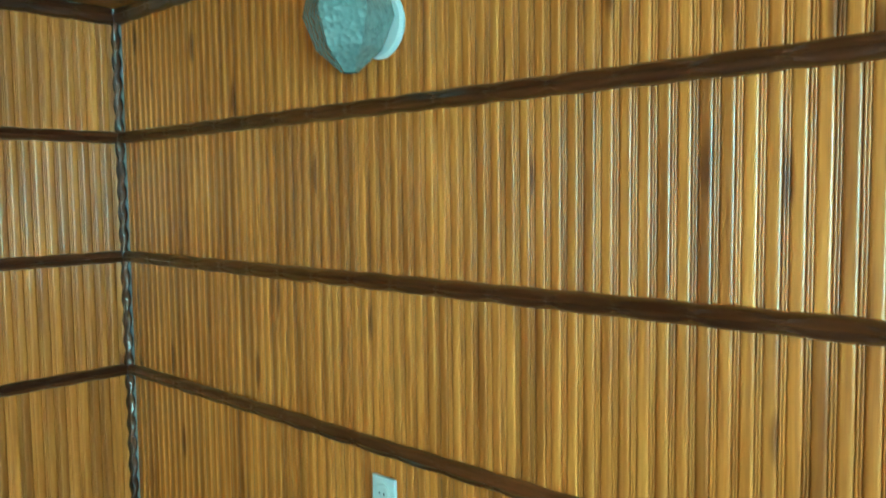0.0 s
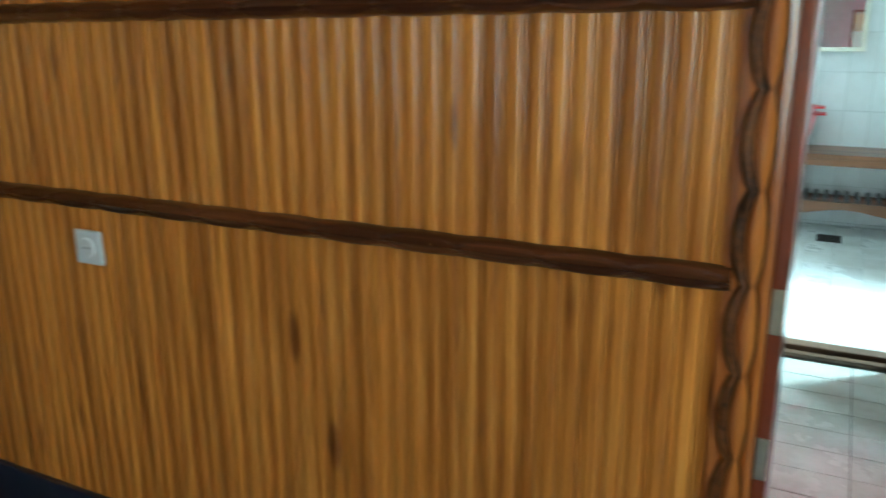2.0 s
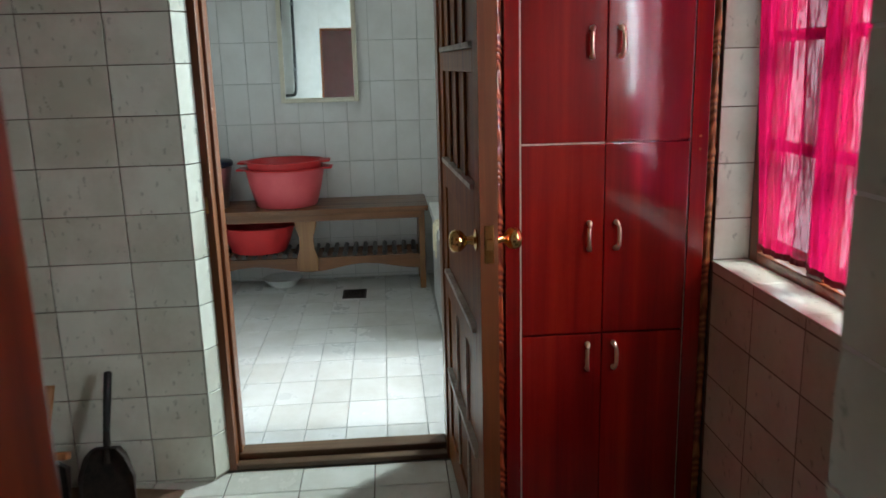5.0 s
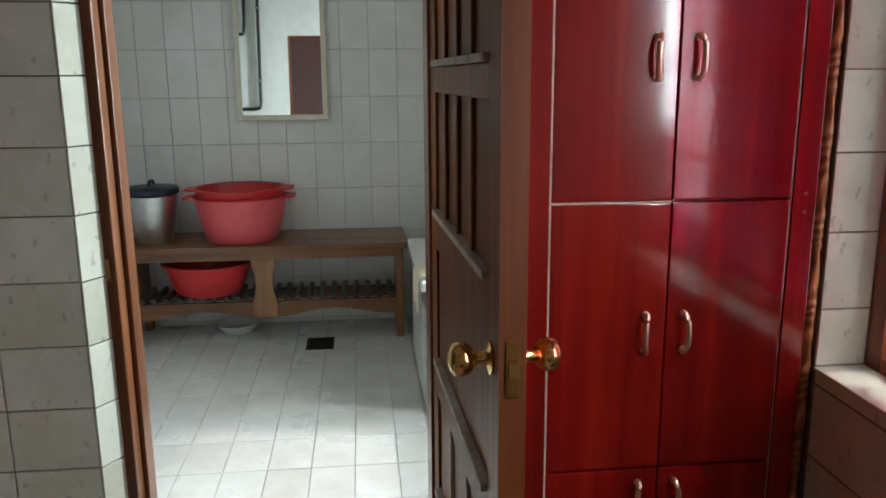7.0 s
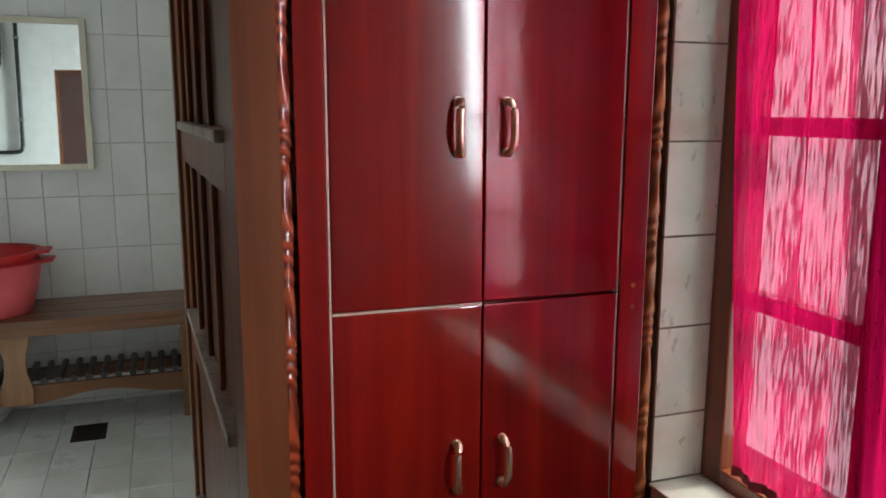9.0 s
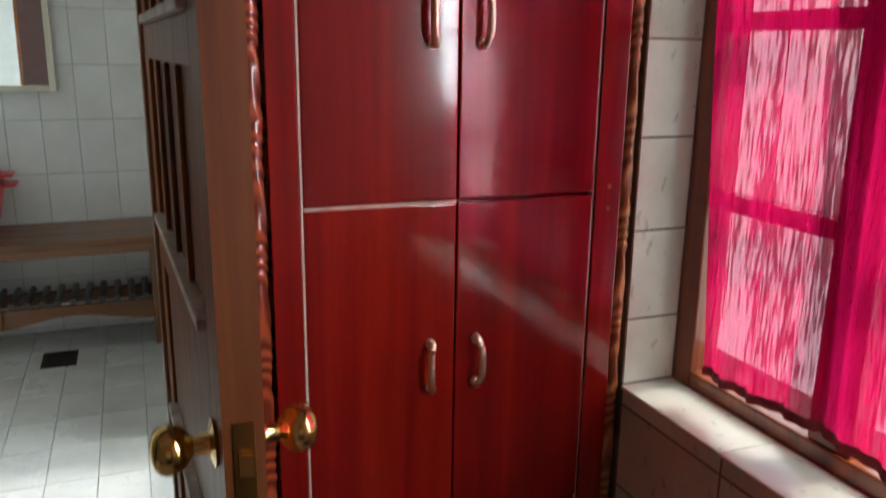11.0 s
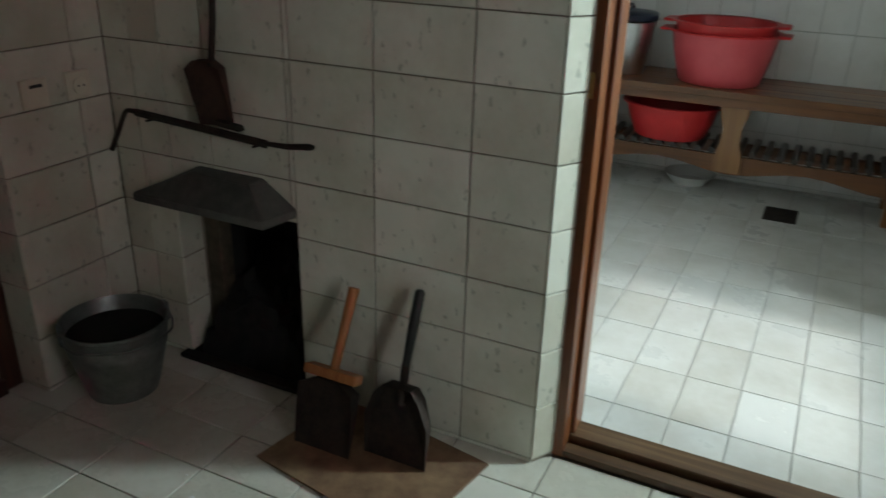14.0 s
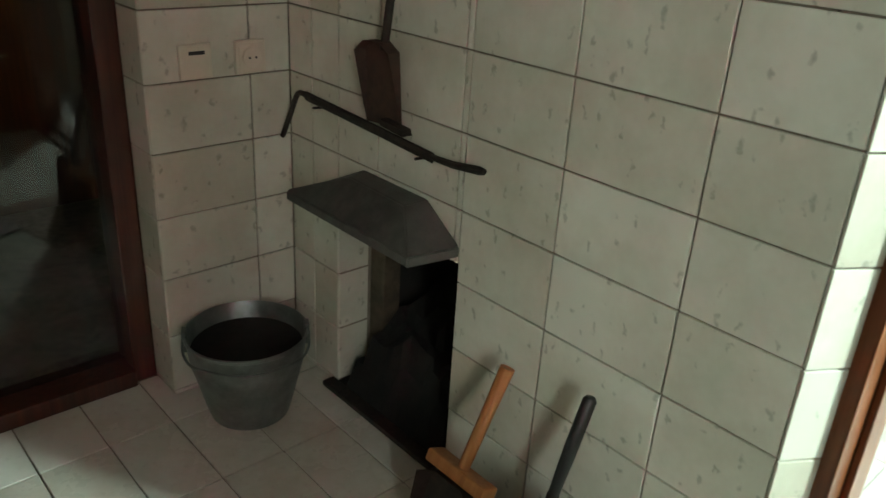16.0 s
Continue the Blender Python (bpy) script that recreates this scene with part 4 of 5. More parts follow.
def poker():
    p = empty("poker", (0, 0, 0))
    bar = [(xw, 1.858, 0.620), (xw, 1.822, 0.680), (xw, 1.790, 0.733), (xw, 1.765, 0.742), (xw, 1.745, 0.738)]
    part("hook", tube(arc(bar), 0.0065, 8), M_IRON, p, "", True)
    part("shaft", tube([(xw, 1.752, 0.7395), (xw, 1.62, 0.733), (xw, 1.47, 0.725), (xw, 1.318, 0.716)], 0.011, 8, None, 0.45), M_IRON, p, "flat rusty shaft")
    part("grip", tube([(xw, 1.323, 0.7175), (xw, 1.26, 0.719), (xw, 1.192, 0.728), (xw, 1.180, 0.729)], 0.0075, 8, [0.006, 0.0075, 0.0085, 0.006]), M_IRON, p, "", True)
    for y in (1.70, 1.35):
        part("nail", tube([(XT - 0.002, y, 0.705 if y < 1.5 else 0.722), (XT - 0.050, y, 0.708 if y < 1.5 else 0.726)], 0.003, 6), M_IRON, p)
    return tagged(p, "black iron poker hung level on the tiled wall", "poker")


poker()


def blade(w, h, wall, depth, taper=0.85):
    """A shallow scoop standing on z = 0, its back towards +x."""
    bm = bmesh.new()
    outline = [(-w / 2, 0), (w / 2, 0), (w / 2, h * 0.55), (w / 2 * taper, h * 0.88), (w * 0.22, h), (-w * 0.22, h), (-w / 2 * taper, h * 0.88), (-w / 2, h * 0.55)]
    back = [bm.verts.new((0, a, c)) for a, c in outline]
    back2 = [bm.verts.new((-0.003, a * 0.97, c)) for a, c in outline]
    rim = [bm.verts.new((-depth * min(1.0, c / h + 0.12), a * (1 + 0.04), c)) for a, c in outline]
    n = len(outline)
    bm.faces.new(back)
    bm.faces.new(back2[::-1])
    for i in range(1, n):
        j = (i + 1) % n
        bm.faces.new((back[i], back[j], rim[j], rim[i]))
        bm.faces.new((back2[j], back2[i], rim[i], rim[j]))
    bm.faces.new((back[0], back[1], back2[1], back2[0]))
    return bm


def hung_shovel():
    s = empty("coal_shovel", (XT - 0.020, 1.470, 0.740))
    b2 = part("blade", blade(0.108, 0.165, 0, 0.03, 0.97), M_RUST, s, "rusty brown-black blade")
    b2.matrix_basis = pose(-0.004, 0.008, 0.0, -5, 0, 0)
    part("handle", tube([(-0.014, 0.004, 0.15), (-0.012, -0.012, 0.26), (-0.010, -0.025, 0.46)], 0.0085, 10), M_IRON, s, "long dark handle", True)
    part("nail", tube([(0.010, -0.026, 0.452), (-0.022, -0.026, 0.456)], 0.003, 6), M_IRON, s)
    part("lower_lip", prism([(-0.08, 0.0), (-0.01, 0.006), (-0.005, 0.018), (-0.075, 0.012)], -0.03, -0.006, "x"), M_IRON, s)
    return tagged(s, "rusty coal shovel hung on the tiled wall", "shovel")


hung_shovel()
BOARD_Z = 0.008
bd = obj("hardboard_sheet", bx(-0.165, 0.165, -0.235, 0.235, 0.0, 0.007, 0.002), M_BOARD)
bd.matrix_basis = pose(3.172, 0.935, 0.001, 0, 0, -10)
tagged(bd, "worn brown hardboard sheet lying on the floor tiles", "board")


mt = obj("floor_mat", bx(1.93, 2.42, -0.90, -0.40, 0.001, 0.012, 0.004), M_DARKSLAT)
tagged(mt, "dark brown flat mat on the floor under the window", "floor mat")
sl = obj("slate_sheet", bx(-0.13, 0.13, -0.135, 0.135, 0.0, 0.006, 0.002), M_SLATE)
sl.matrix_basis = pose(2.905, 0.855, 0.001, 0, 0, -14)
tagged(sl, "thin grey sheet lying beside the hardboard on the tiles", "sheet")


def hand_shovel(name, y, wooden, label):
    s = empty(name, (3.145 if wooden else 3.195, y, BOARD_Z))
    tilt = Matrix.Rotation(radians(23 if wooden else 16), 4, "Y")
    h = 0.185 if wooden else 0.20
    parts = [part("blade", blade(0.155 if wooden else 0.165, h, 0, 0.05, 0.95 if wooden else 0.7), M_IRON, s, "blackened sheet-metal blade")]
    if wooden:
        parts.append(part("head_bar", bx(-0.042, 0.002, -0.075, 0.075, h + 0.001, h + 0.026, 0.006), M_HANDLE, s, "orange wooden head bar"))
        parts.append(part("handle", tube([(-0.018, 0, h + 0.026), (-0.016, -0.004, h + 0.13), (-0.014, -0.008, h + 0.232)], 0.013, 12, [0.012, 0.0125, 0.0145]), M_HANDLE, s, "orange-brown wooden handle", True))
    else:
        parts.append(part("socket", tube([(-0.012, 0, h - 0.05), (-0.016, 0, h + 0.05)], 0.011, 10), M_IRON, s))
        parts.append(part("handle", tube([(-0.016, 0, h + 0.045), (-0.016, -0.004, h + 0.14), (-0.015, -0.008, h + 0.232), (-0.015, -0.008, h + 0.238)], 0.0125, 12, [0.010, 0.0125, 0.0125, 0.008]), M_BLACKPL, s, "black handle", True))
    for q in parts:
        q.matrix_basis = tilt
    return tagged(s, label, "shovel", "hearth shovels")


hand_shovel("hearth_shovel", 1.065, True, "blackened hearth shovel with an orange wooden handle, leaning")
hand_shovel("hearth_shovel", 0.885, False, "black hearth shovel with a black handle, leaning")


def crumb(x, y, r, k):
    bm = bmesh.new()
    bmesh.ops.create_icosphere(bm, subdivisions=1, radius=r)
    for v in bm.verts:
        v.co *= 0.75 + 0.5 * abs(noise.noise(v.co * 90 + Vector((k, 0, 0))))
        v.co.z *= 0.6
    low = min(v.co.z for v in bm.verts)
    ob = obj("plaster_crumb", bm, M_ENAMEL)
    ob.matrix_basis = pose(x, y, -low)
    return tagged(ob, "small white crumb of plaster on the floor tiles", "crumb", "crumbs on the floor")


for k, (x, y, r) in enumerate(((2.86, 1.23, 0.010), (2.75, 1.33, 0.006), (2.92, 1.30, 0.004), (2.80, 1.05, 0.004))):
    crumb(x, y, r, k)


def switch_plate(name, x, label, kind):
    s = empty(name, (x, 1.874, 0.812))
    part("plate", bx(-0.037, 0.037, -0.012, 0.0, -0.037, 0.037, 0.004), M_CREAMPL, s)
    part("inset", bx(-0.031, 0.031, -0.0155, -0.0125, -0.031, 0.031, 0.0015), M_CREAMPL, s)
    if kind:
        part("slot", bx(-0.018, 0.018, -0.0185, -0.016, 0.016, 0.024, 0.0008), M_BLACKPL, s, "black slot")
    else:
        part("well", lathe([(0.0, 0.002), (0.019, 0.002), (0.021, 0.0), (0.023, 0.0), (0.023, 0.004), (0.0, 0.005)], 20), M_CREAMPL, s).matrix_basis = pose(0, -0.0155, 0, 90, 0, 0)
        for dx in (-0.008, 0.008):
            part("pin_hole", tube([(dx, -0.0215, 0), (dx, -0.0195, 0)], 0.0028, 8), M_BLACKPL, s)
    return tagged(s, label, "socket" if not kind else "switch")


switch_plate("light_switch", 3.118, "cream plastic light switch on the tiles", True)
switch_plate("wall_socket", 3.248, "cream plastic wall socket on the tiles", False)

# ---- washroom ----


def bench():
    y0, y1, x0, x1, zt = -0.27, 1.185, 5.52, 5.955, 0.54
    b = empty("washroom_bench", (0, 0, 0))
    for k in range(3):
        a = x0 + (x1 - x0) * k / 3
        part("top_board", bx(a + 0.001, a + (x1 - x0) / 3 - 0.001, y0, y1, zt - 0.032, zt, 0.004), M_BENCH, b)
    part("apron", bx(x0 + 0.02, x0 + 0.045, y0 + 0.04, y1 - 0.04, zt - 0.075, zt - 0.0325, 0.003), M_BENCH, b)
    for y in (y0 + 0.02, y1 - 0.055):
        part("leg", prism([(x0 + 0.10, 0.0), (x0 + 0.15, 0.0), (x0 + 0.16, 0.12), (x1 - 0.07, 0.12), (x1 - 0.06, 0.0), (x1 - 0.01, 0.0), (x1 - 0.04, zt - 0.033), (x0 + 0.055, zt - 0.033)], y, y + 0.036, "y", 0.003), M_BENCHLEG, b)
    zs = 0.215
    outline, n = [], 16
    ya, yb = y0 + 0.057, y1 - 0.056
    for i in range(n + 1):
        u = i / n
        outline.append((ya + (yb - ya) * u, zs - 0.055 - 0.022 * math.cos(4 * math.pi * u)))
    outline += [(yb, zs + 0.012), (ya, zs + 0.012)]
    part("shelf_rail", prism(outline, x0 + 0.085, x0 + 0.108, "x"), M_BENCH, b, "scalloped front rail of the shelf")
    part("shelf_rail", bx(x1 - 0.09, x1 - 0.07, ya, yb, zs - 0.05, zs + 0.012, 0.003), M_BENCH, b)
    for i in range(22):
        y = ya + 0.03 + (yb - ya - 0.06) * i / 21
        part("shelf_slat", tube([(x0 + 0.088, y, zs + 0.028), (x1 - 0.072, y, zs + 0.028)], 0.0155, 8), M_DARKSLAT, b, "dark wet round slat")
    mid = []
    yc = 0.47
    for s in (-1, 1):
        pts = [(0.075, zt - 0.0335), (0.060, zt - 0.12), (0.038, 0.36), (0.045, 0.29), (0.066, 0.215), (0.062, 0.150)]
        mid += [(yc + s * a, z) for a, z in (pts if s > 0 else pts[::-1])]
    part("centre_support", prism(mid, x0 + 0.060, x0 + 0.0845, "x", 0.003), M_BENCHLEG, b, "waisted centre support board")
    return tagged(b, "long brown wooden bench with a slatted lower shelf", "bench")


bench()


def basin(name, x, y, z, r_top, r_bot, h, m_out, m_in, label, handles, sy=1.0):
    b = empty(name, (x, y, z))
    t = 0.004
    part("outer_wall", lathe([(0, 0.0), (r_bot - 0.008, 0.0), (r_bot, 0.008), (r_bot + (r_top - r_bot) * 0.55, h * 0.5), (r_top - 0.004, h - 0.012), (r_top - 0.004, h - 0.0065)], 44, 1, sy), m_out, b, "", True)
    part("inner_wall", lathe([(r_top - 0.004 - t, h - 0.0055), (r_bot + (r_top - r_bot) * 0.55 - t, h * 0.5), (r_bot - t, 0.012), (0, 0.006)], 44, 1, sy), m_in, b, "", True)
    part("rim", lathe([(r_top - 0.008, h - 0.006), (r_top + 0.012, h - 0.008), (r_top + 0.013, h - 0.002), (r_top + 0.006, h + 0.002), (r_top - 0.008, h)], 44, 1, sy), m_in, b, "", True)
    if handles:
        for s in (-1, 1):
            part("grip", prism([(-0.075, s * (r_top * sy - 0.005)), (0.075, s * (r_top * sy - 0.005)), (0.055, s * (r_top * sy + 0.045)), (-0.055, s * (r_top * sy + 0.045))], h - 0.013, h - 0.001, "z", 0.003), m_in, b)
    return tagged(b, label, "basin", "red washbasins on the bench")


basin("plastic_basin", 5.725, 0.585, 0.5405, 0.215, 0.165, 0.235, M_PINKPL, M_REDPL, "large pink-red plastic basin on the bench", True, 1.12)
basin("plastic_basin", 5.725, 0.585, 0.652, 0.206, 0.172, 0.165, M_REDPL, M_REDPL, "bright red basin nested in the larger one", True, 1.12)
basin("plastic_basin", 5.735, 0.775, 0.2595, 0.205, 0.155, 0.165, M_REDPL, M_REDPL, "red plastic basin on the lower bench shelf", False, 1.1)


def steel_bucket():
    b = empty("steel_bucket", (5.72, 1.03, 0.5405))
    part("body", lathe([(0, 0), (0.088, 0), (0.092, 0.006), (0.128, 0.245), (0.132, 0.248), (0.126, 0.252), (0.088, 0.012), (0, 0.01)], 36), M_STEEL, b, "", True)
    lid = part("lid", lathe([(0.132, 0.0), (0.136, 0.004), (0.136, 0.026), (0.128, 0.034), (0.06, 0.042), (0, 0.044)], 36), M_NAVY, b, "dark blue plastic lid", True)
    lid.matrix_basis = pose(0, 0, 0.2535, 0, 0, 0)
    part("lid_grip", tube(arc([(-0.05, 0, 0.295), (-0.03, 0, 0.315), (0.03, 0, 0.315), (0.05, 0, 0.295)]), 0.008, 8), M_NAVY, b, "", True)
    return tagged(b, "shiny steel bucket with a dark blue lid on the bench", "bucket")


steel_bucket()
bw = obj("white_bowl", lathe([(0, 0.0), (0.08, 0.0), (0.085, 0.006), (0.125, 0.050), (0.128, 0.053), (0.122, 0.051), (0.08, 0.010), (0, 0.006)], 32), M_ENAMEL, None, "", True)
bw.matrix_basis = pose(5.84, 0.66, 0.0)
tagged(bw, "white enamel bowl on the floor under the bench", "bowl")


def mirror():
    y0, y1, z0, z1 = 0.122, 0.602, 1.145, 1.83
    m = empty("wall_mirror", (XF - 0.001, 0, 0))
    w = 0.028
    for q in ((y0, y0 + w, z0, z1), (y1 - w, y1, z0, z1), (y0 + w, y1 - w, z0, z0 + w), (y0 + w, y1 - w, z1 - w, z1)):
        part("frame_bar", bx(-0.026, 0.0, q[0], q[1], q[2], q[3], 0.004), M_CREAMPL, m, "cream painted frame")
    part("glass", bx(-0.016, -0.012, y0 + w - 0.003, y1 - w + 0.003, z0 + w - 0.003, z1 - w + 0.003), M_MIRROR, m)
    m.matrix_basis = Matrix.Translation((XF - 0.003, 0, z1)) @ Matrix.Rotation(radians(3.4), 4, "Y") @ Matrix.Translation((0, 0, -z1))
    part("bracket", bx(0.0005, 0.034, 0.34, 0.38, z0 + 0.002, z0 + 0.02, 0.002), M_ZINC, m)
    return tagged(m, "rectangular wall mirror in a cream frame, tilted upward", "mirror")


mirror()


def drain():
    d = empty("floor_drain", (5.56, 0.195, 0.0))
    part("rim", bx(-0.095, 0.095, -0.072, 0.072, -0.004, 0.003, 0.002), M_IRON, d)
    for i in range(9):
        x = -0.078 + i * 0.0195
        part("grate_bar", bx(x - 0.005, x + 0.005, -0.06, 0.06, 0.0035, 0.006), M_IRON, d)
    return tagged(d, "dark square metal floor drain among the tiles", "floor drain")


drain()


def tub():
    t = empty("tiled_bath", (0, 0, 0))
    x0, x1, y0, y1, z = 4.60, 5.46, YS + 0.012, -0.290, 0.525
    part("front_wall", bx(x0, x1, y1 - 0.07, y1 - 0.006, 0.0, z), M_GROUTW, t)
    part("end_wall", bx(x1 - 0.07, x1, y0, y1 - 0.0705, 0.0, z), M_GROUTW, t)
    part("end_wall", bx(x0, x0 + 0.07, y0, y1 - 0.0705, 0.0, z), M_GROUTW, t)
    part("basin_floor", bx(x0 + 0.0705, x1 - 0.0705, y0, y1 - 0.0705, 0.0, 0.12), M_ENAMEL, t)
    part("rim", bx(x0 - 0.01, x1 + 0.02, y1 - 0.085, y1 + 0.022, z + 0.001, z + 0.045, 0.010), M_ENAMEL, t, "white rim slab")
    part("rim", bx(x1 - 0.09, x1 + 0.02, y0, y1 - 0.0855, z + 0.001, z + 0.045, 0.010), M_ENAMEL, t)
    nx = 6
    w = (x1 - x0) / nx
    for i in range(nx):
        for j in range(3):
            part("tile", bx(x0 + i * w + 0.0015, x0 + (i + 1) * w - 0.0015, y1 - 0.006, y1, j * 0.175 + 0.002, (j + 1) * 0.175 - 0.0015, 0.001, 1), M_TILEW, t)
    return tagged(t, "low white tiled bath with a thick white rim", "bath")


tub()


def rag():
    bm = bmesh.new()
    n = 14
    g = []
    for i in range(n + 1):
        row = []
        for j in range(n + 1):
            u, v = i / n, j / n
            y = -0.36 + 0.13 * v
            z = 0.574
            if v > 0.75:
                y = -0.2600 + 0.006 * math.sin(u * 9)
                z = 0.574 - (v - 0.75) * 0.62
            z += 0.008 * abs(math.sin(u * 13 + v * 4)) + 0.004 * abs(math.sin(v * 17))
            row.append(bm.verts.new((4.63 + 0.24 * u + 0.02 * math.sin(v * 6), y, z)))
        g.append(row)
    for a, c in zip(g, g[1:]):
        for j in range(n):
            bm.faces.new((a[j], a[j + 1], c[j + 1], c[j]))
    ob = obj("cleaning_rag", bm, M_CLOTH, None, "", True)
    return tagged(ob, "crumpled cream rag draped over the bath rim", "rag")


rag()


def pipe():
    p = empty("water_pipe", (0, 0, 0))
    x = 3.56
    part("riser", tube(arc([(x, 0.76, 2.48), (x, 0.76, 2.1), (x, 0.76, 1.53), (x, 0.765, 1.43), (x, 0.80, 1.40), (x, 0.95, 1.40), (x, 1.2, 1.40)], 5), 0.014, 10), M_BLACKPL, p, "", True)
    part("branch", tube(arc([(x, 0.87, 2.48), (x, 0.87, 2.2), (x, 0.875, 2.05), (x, 0.91, 2.0), (x, 1.2, 2.0)], 5), 0.014, 10), M_BLACKPL, p, "", True)
    for z in (1.62, 2.2):
        part("clip", bx(3.537, x + 0.016, 0.742, 0.778, z, z + 0.02, 0.002), M_ZINC, p)
    return tagged(p, "black water pipes bent along the washroom wall", "pipe")


pipe()
boxes("wall_lining", [(3.501, 3.536, 0.621, YL - 0.01, 0, H), (3.531, 3.536, 0.528, 0.6205, 0, H), (3.531, 3.536, -0.25, 0.5275, 1.995, H)], M_PLASTER, "white plaster on the washroom side of the wall", "wall")

# ---- slats, tiles: pieces of walls and floors ----
meshes = {}


def piece(name, key, make, material, parent, m):
    k = (name, material.name, key)
    if k not in meshes:
        bm = make()
        bmesh.ops.recalc_face_normals(bm, faces=bm.faces[:])
        me = bpy.data.meshes.new(name)
        bm.to_mesh(me)
        bm.free()
        me.materials.append(material)
        meshes[k] = me
    ob = new(name, meshes[k])
    ob.parent = parent
    ob.matrix_basis = m
    return ob


SLAT_PROFILE = [(-0.019, 0.002), (-0.0182, -0.0022), (-0.012, -0.0030), (-0.006, -0.0032), (0.0, -0.0030), (0.0062, -0.0021), (0.007, 0.0004), (0.0078, -0.0018),
                (0.0098, -0.0024), (0.0118, -0.0018), (0.0126, 0.0004), (0.0134, -0.0018), (0.0154, -0.0024), (0.0174, -0.0018), (0.0182, 0.0004), (0.019, 0.002)]


def slat_mesh(w, h):
    pr = SLAT_PROFILE
    bm = bmesh.new()
    lo = [bm.verts.new((x, a, 0)) for a, x in pr]
    hi = [bm.verts.new((x, a, h)) for a, x in pr]
    for i in range(len(pr) - 1):
        f = bm.faces.new((lo[i], lo[i + 1], hi[i + 1], hi[i]))
        f.smooth = 0 < i < 5 or 6 < i < 9 or 10 < i < 13
    return bm


PITCH = 0.038
rng = random.Random(4)
bays = list(zip(rails, rails[1:]))
stuff = bmesh.new()


def joined_slat(bm, m, w, h):
    pr = SLAT_PROFILE
    lo = [bm.verts.new(m @ Vector((x, a, 0))) for a, x in pr]
    hi = [bm.verts.new(m @ Vector((x, a, h))) for a, x in pr]
    for i in range(len(pr) - 1):
        f = bm.faces.new((lo[i], lo[i + 1], hi[i + 1], hi[i]))
        f.smooth = 0 < i < 5 or 6 < i < 9 or 10 < i < 13


n_slats = int((YN - 0.306) / PITCH)
for bi, (z0, z1) in enumerate(bays):
    for i in range(n_slats):
        y = 0.306 + (i + 0.5) * PITCH
        m = pose(XW + 0.004, y, z0 - 0.01)
        if bi < 3:
            piece("slat", round(z1 - z0, 3), lambda: slat_mesh(PITCH, z1 - z0 + 0.02), M_SLAT, wall_wood, m)
        else:
            joined_slat(stuff, m, PITCH, z1 - z0 + 0.02)
turn = Matrix.Rotation(radians(90), 4, "Z")
for bi, (z0, z1) in enumerate(bays):
    for i in range(int((XW + 2.2) / PITCH)):
        x = XW - (i + 0.5) * PITCH
        m = Matrix.Translation((x, YN + 0.004, z0 - 0.01)) @ turn
        if i < 34:
            piece("slat", round(z1 - z0, 3), lambda: slat_mesh(PITCH, z1 - z0 + 0.02), M_SLAT, wall_wood_north, m)
        else:
            joined_slat(stuff, m, PITCH, z1 - z0 + 0.02)
tagged(obj("upper_slats", stuff, M_SLAT), "varnished wooden slats high on the walls", "slats", kind="stuff")


def tiles(parent, material, axis, at, u_lines, v_lines, inward, holes=(), gap=0.0016, thick=0.006, wob=0.0006):
    """Lays glazed tiles between grid lines. axis: the wall's normal; inward: the side that is seen."""
    for u0, u1 in zip(u_lines, u_lines[1:]):
        for v0, v1 in zip(v_lines, v_lines[1:]):
            if u1 - u0 < 0.008 or v1 - v0 < 0.008:
                continue
            if any(u0 >= a - 0.003 and u1 <= b2 + 0.003 and v0 >= c - 0.003 and v1 <= d + 0.003 for a, b2, c, d in holes):
                continue
            w, h = u1 - u0 - 2 * gap, v1 - v0 - 2 * gap
            key = (axis, inward, round(w, 3), round(h, 3))
            if axis == "x":
                mk = lambda: bx(*sorted((0, inward * thick)), 0, w, 0, h, 0.0012, 1)
                m = Matrix.Translation((at + inward * rng.uniform(0, wob) - inward * thick, u0 + gap, v0 + gap))
            elif axis == "y":
                mk = lambda: bx(0, w, *sorted((0, inward * thick)), 0, h, 0.0012, 1)
                m = Matrix.Translation((u0 + gap, at + inward * rng.uniform(0, wob) - inward * thick, v0 + gap))
            else:
                mk = lambda: bx(0, w, 0, h, -thick, 0, 0.0012, 1)
                m = Matrix.Translation((u0 + gap, v0 + gap, at + rng.uniform(-wob, 0)))
            piece("tile", key, mk, material, parent, m)


def lines(lo, hi, origin, pitch, extra=()):
    k = math.ceil((lo - origin) / pitch)
    out = [lo]
    while origin + k * pitch < hi - 0.004:
        if origin + k * pitch > lo + 0.004:
            out.append(origin + k * pitch)
        k += 1
    return sorted(set(out + [hi] + [e for e in extra if lo < e < hi]))


ZR = lines(0.0, 2.3, 0.0125, 0.1516)
ZN = lines(0.0, 2.3, 0.0125, 0.1516, (NZ,))
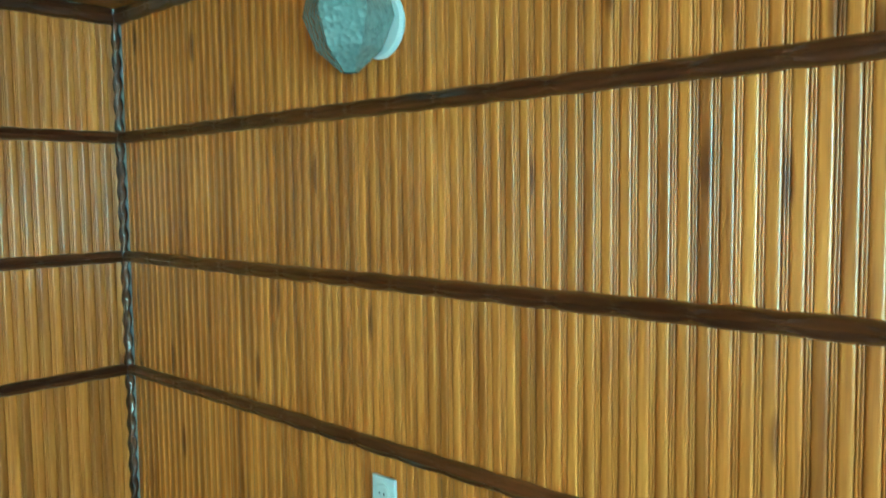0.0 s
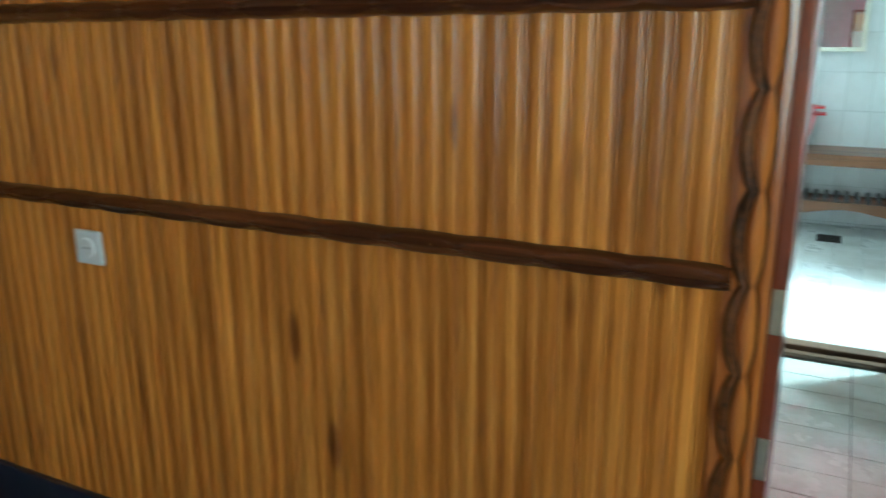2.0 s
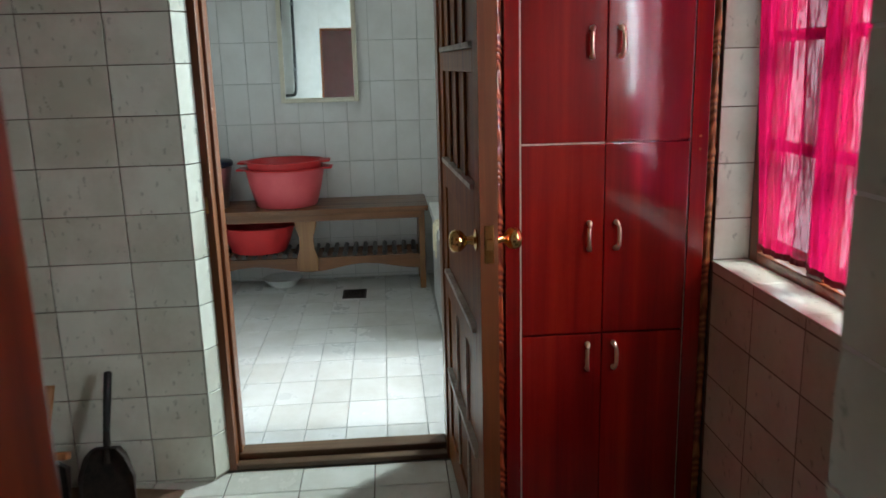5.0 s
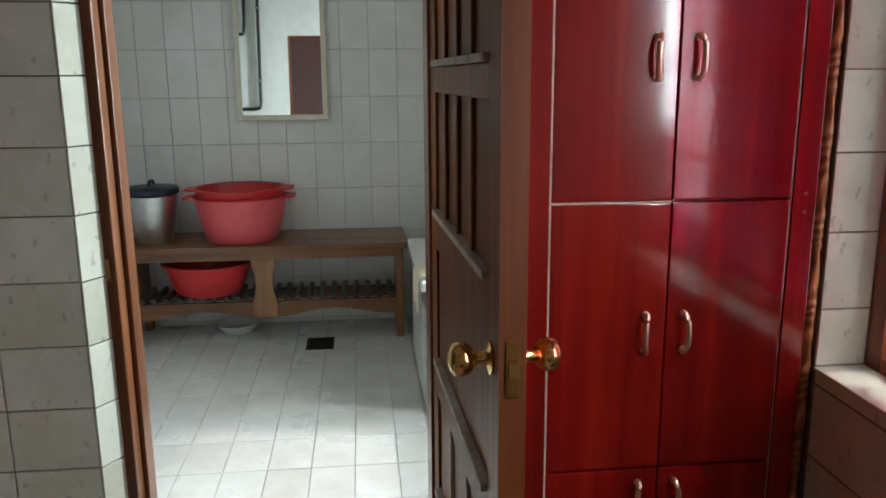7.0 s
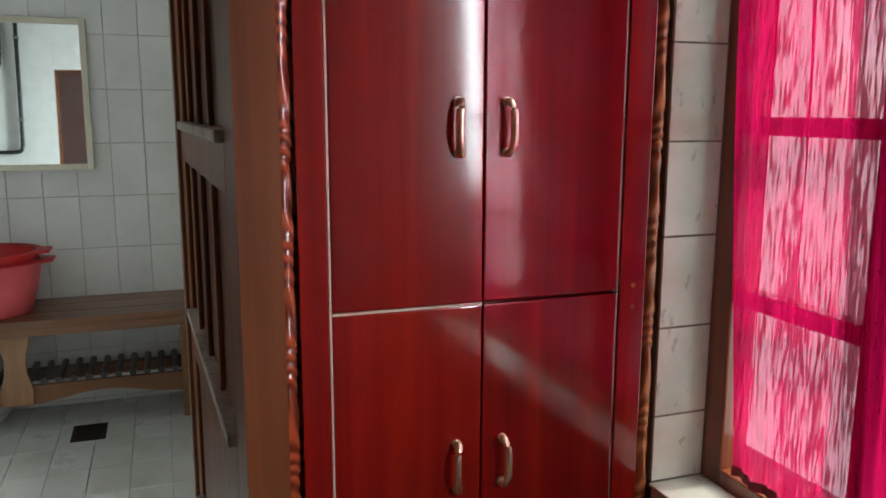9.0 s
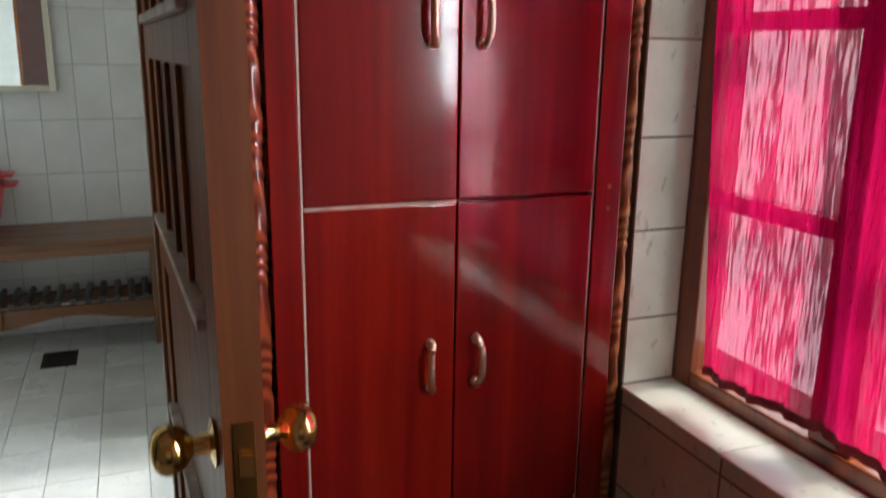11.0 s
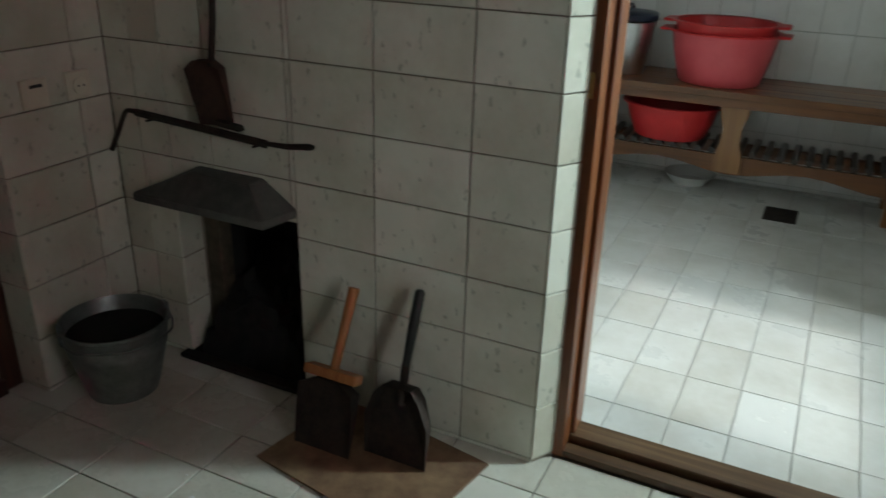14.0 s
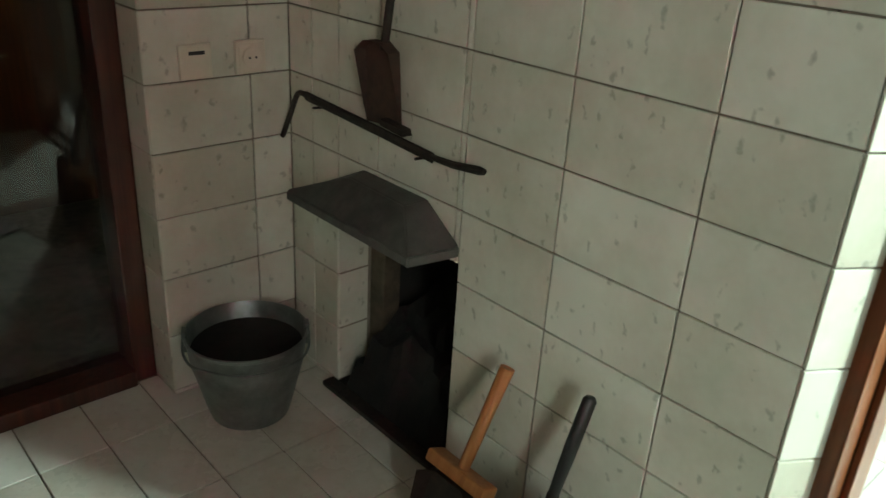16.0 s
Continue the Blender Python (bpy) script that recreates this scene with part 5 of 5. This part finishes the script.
# east wall of the hall, round the stove hole
tiles(wall_tile, M_TILE, "x", XT, lines(0.589, NY0, 0.784, 0.2490), ZR, -1)
tiles(wall_tile, M_TILE, "x", XT, [NY0, 1.2800, 1.530, NY1], ZN, -1, ((NY0, NY1, 0, NZ),))
tiles(wall_tile, M_TILE, "x", XT, lines(NY1, 1.874, 1.780, 0.2495), ZR, -1)
ang = math.atan2(0.036, 0.058)
for z0, z1 in zip(ZR, ZR[1:]):
    if z1 - z0 > 0.02:
        m = Matrix.Translation((XT - 0.001, 0.5895, z0 + 0.0016)) @ Matrix.Rotation(-ang, 4, "Z")
        piece("tile", ("splay", round(z1 - z0, 3)), lambda: bx(0.0, 0.068, -0.006, 0.0, 0, z1 - z0 - 0.0032, 0.0012, 1), M_TILE, wall_tile, m)
tiles(wall_tile, M_TILE, "y", NY1, [XT, 3.445], lines(0.0, NZ, 0.0125, 0.1516), -1)
tiles(wall_n, M_TILE, "y", 1.874, [3.006, 3.2505, XT - 0.0006], ZR, -1)
tiles(wall_n, M_TILE, "x", 3.006, [1.8745, 1.985], ZR, -1)
# outside wall of the hall
tiles(wall_south, M_TILE, "y", YS, lines(1.58, 2.945, 2.945, 0.2495), lines(0.0, SILL, 0.0125, 0.1516), 1)
tiles(wall_south, M_TILE, "y", YS, [1.58, 1.75], lines(SILL, 2.3, 0.0125, 0.1516), 1)
tiles(wall_south, M_TILE, "x", W2[1], [-1.03, YS + 0.001], lines(SILL + 0.006, HEAD, 0.0125, 0.1516), -1, (), 0.0009)
tiles(wall_south, M_TILE, "z", SILL + 0.006, lines(W2[0], W2[1], 2.945, 0.2495), [-1.03, YS + 0.006], 1, (), 0.0009)
tiles(wall_wood, M_TILE, "y", -0.475, [1.4535, 1.586], lines(0.0, 2.0, 0.0125, 0.1516), 1)
tiles(wall_wood, M_TILE, "x", 1.586, [YS, -0.6995, -0.4755], lines(0.0, 2.0, 0.0125, 0.1516), 1)
# washroom
tiles(wall_far, M_TILEW, "x", XF, lines(-0.93, YL, 0.05, 0.152), lines(0.0, 2.2, 0.02, 0.2495), -1)
tiles(wall_left, M_TILEW, "y", YL, lines(3.87, XF - 0.007, 3.9, 0.152), lines(0.0, 2.2, 0.02, 0.2495), -1)
# floors
tiles(floor_hall, M_FLOORT, "z", 0.0, lines(1.46, 3.408, 2.957, 0.149), lines(YS + 0.003, 1.985, 0.05, 0.247), 1, (), 0.0018)
tiles(floor_wash, M_FLOORW, "z", 0.0, lines(3.532, XF - 0.008, 3.953, 0.2425), lines(-0.28, YL - 0.007, 0.006, 0.1562), 1, (), 0.0014)
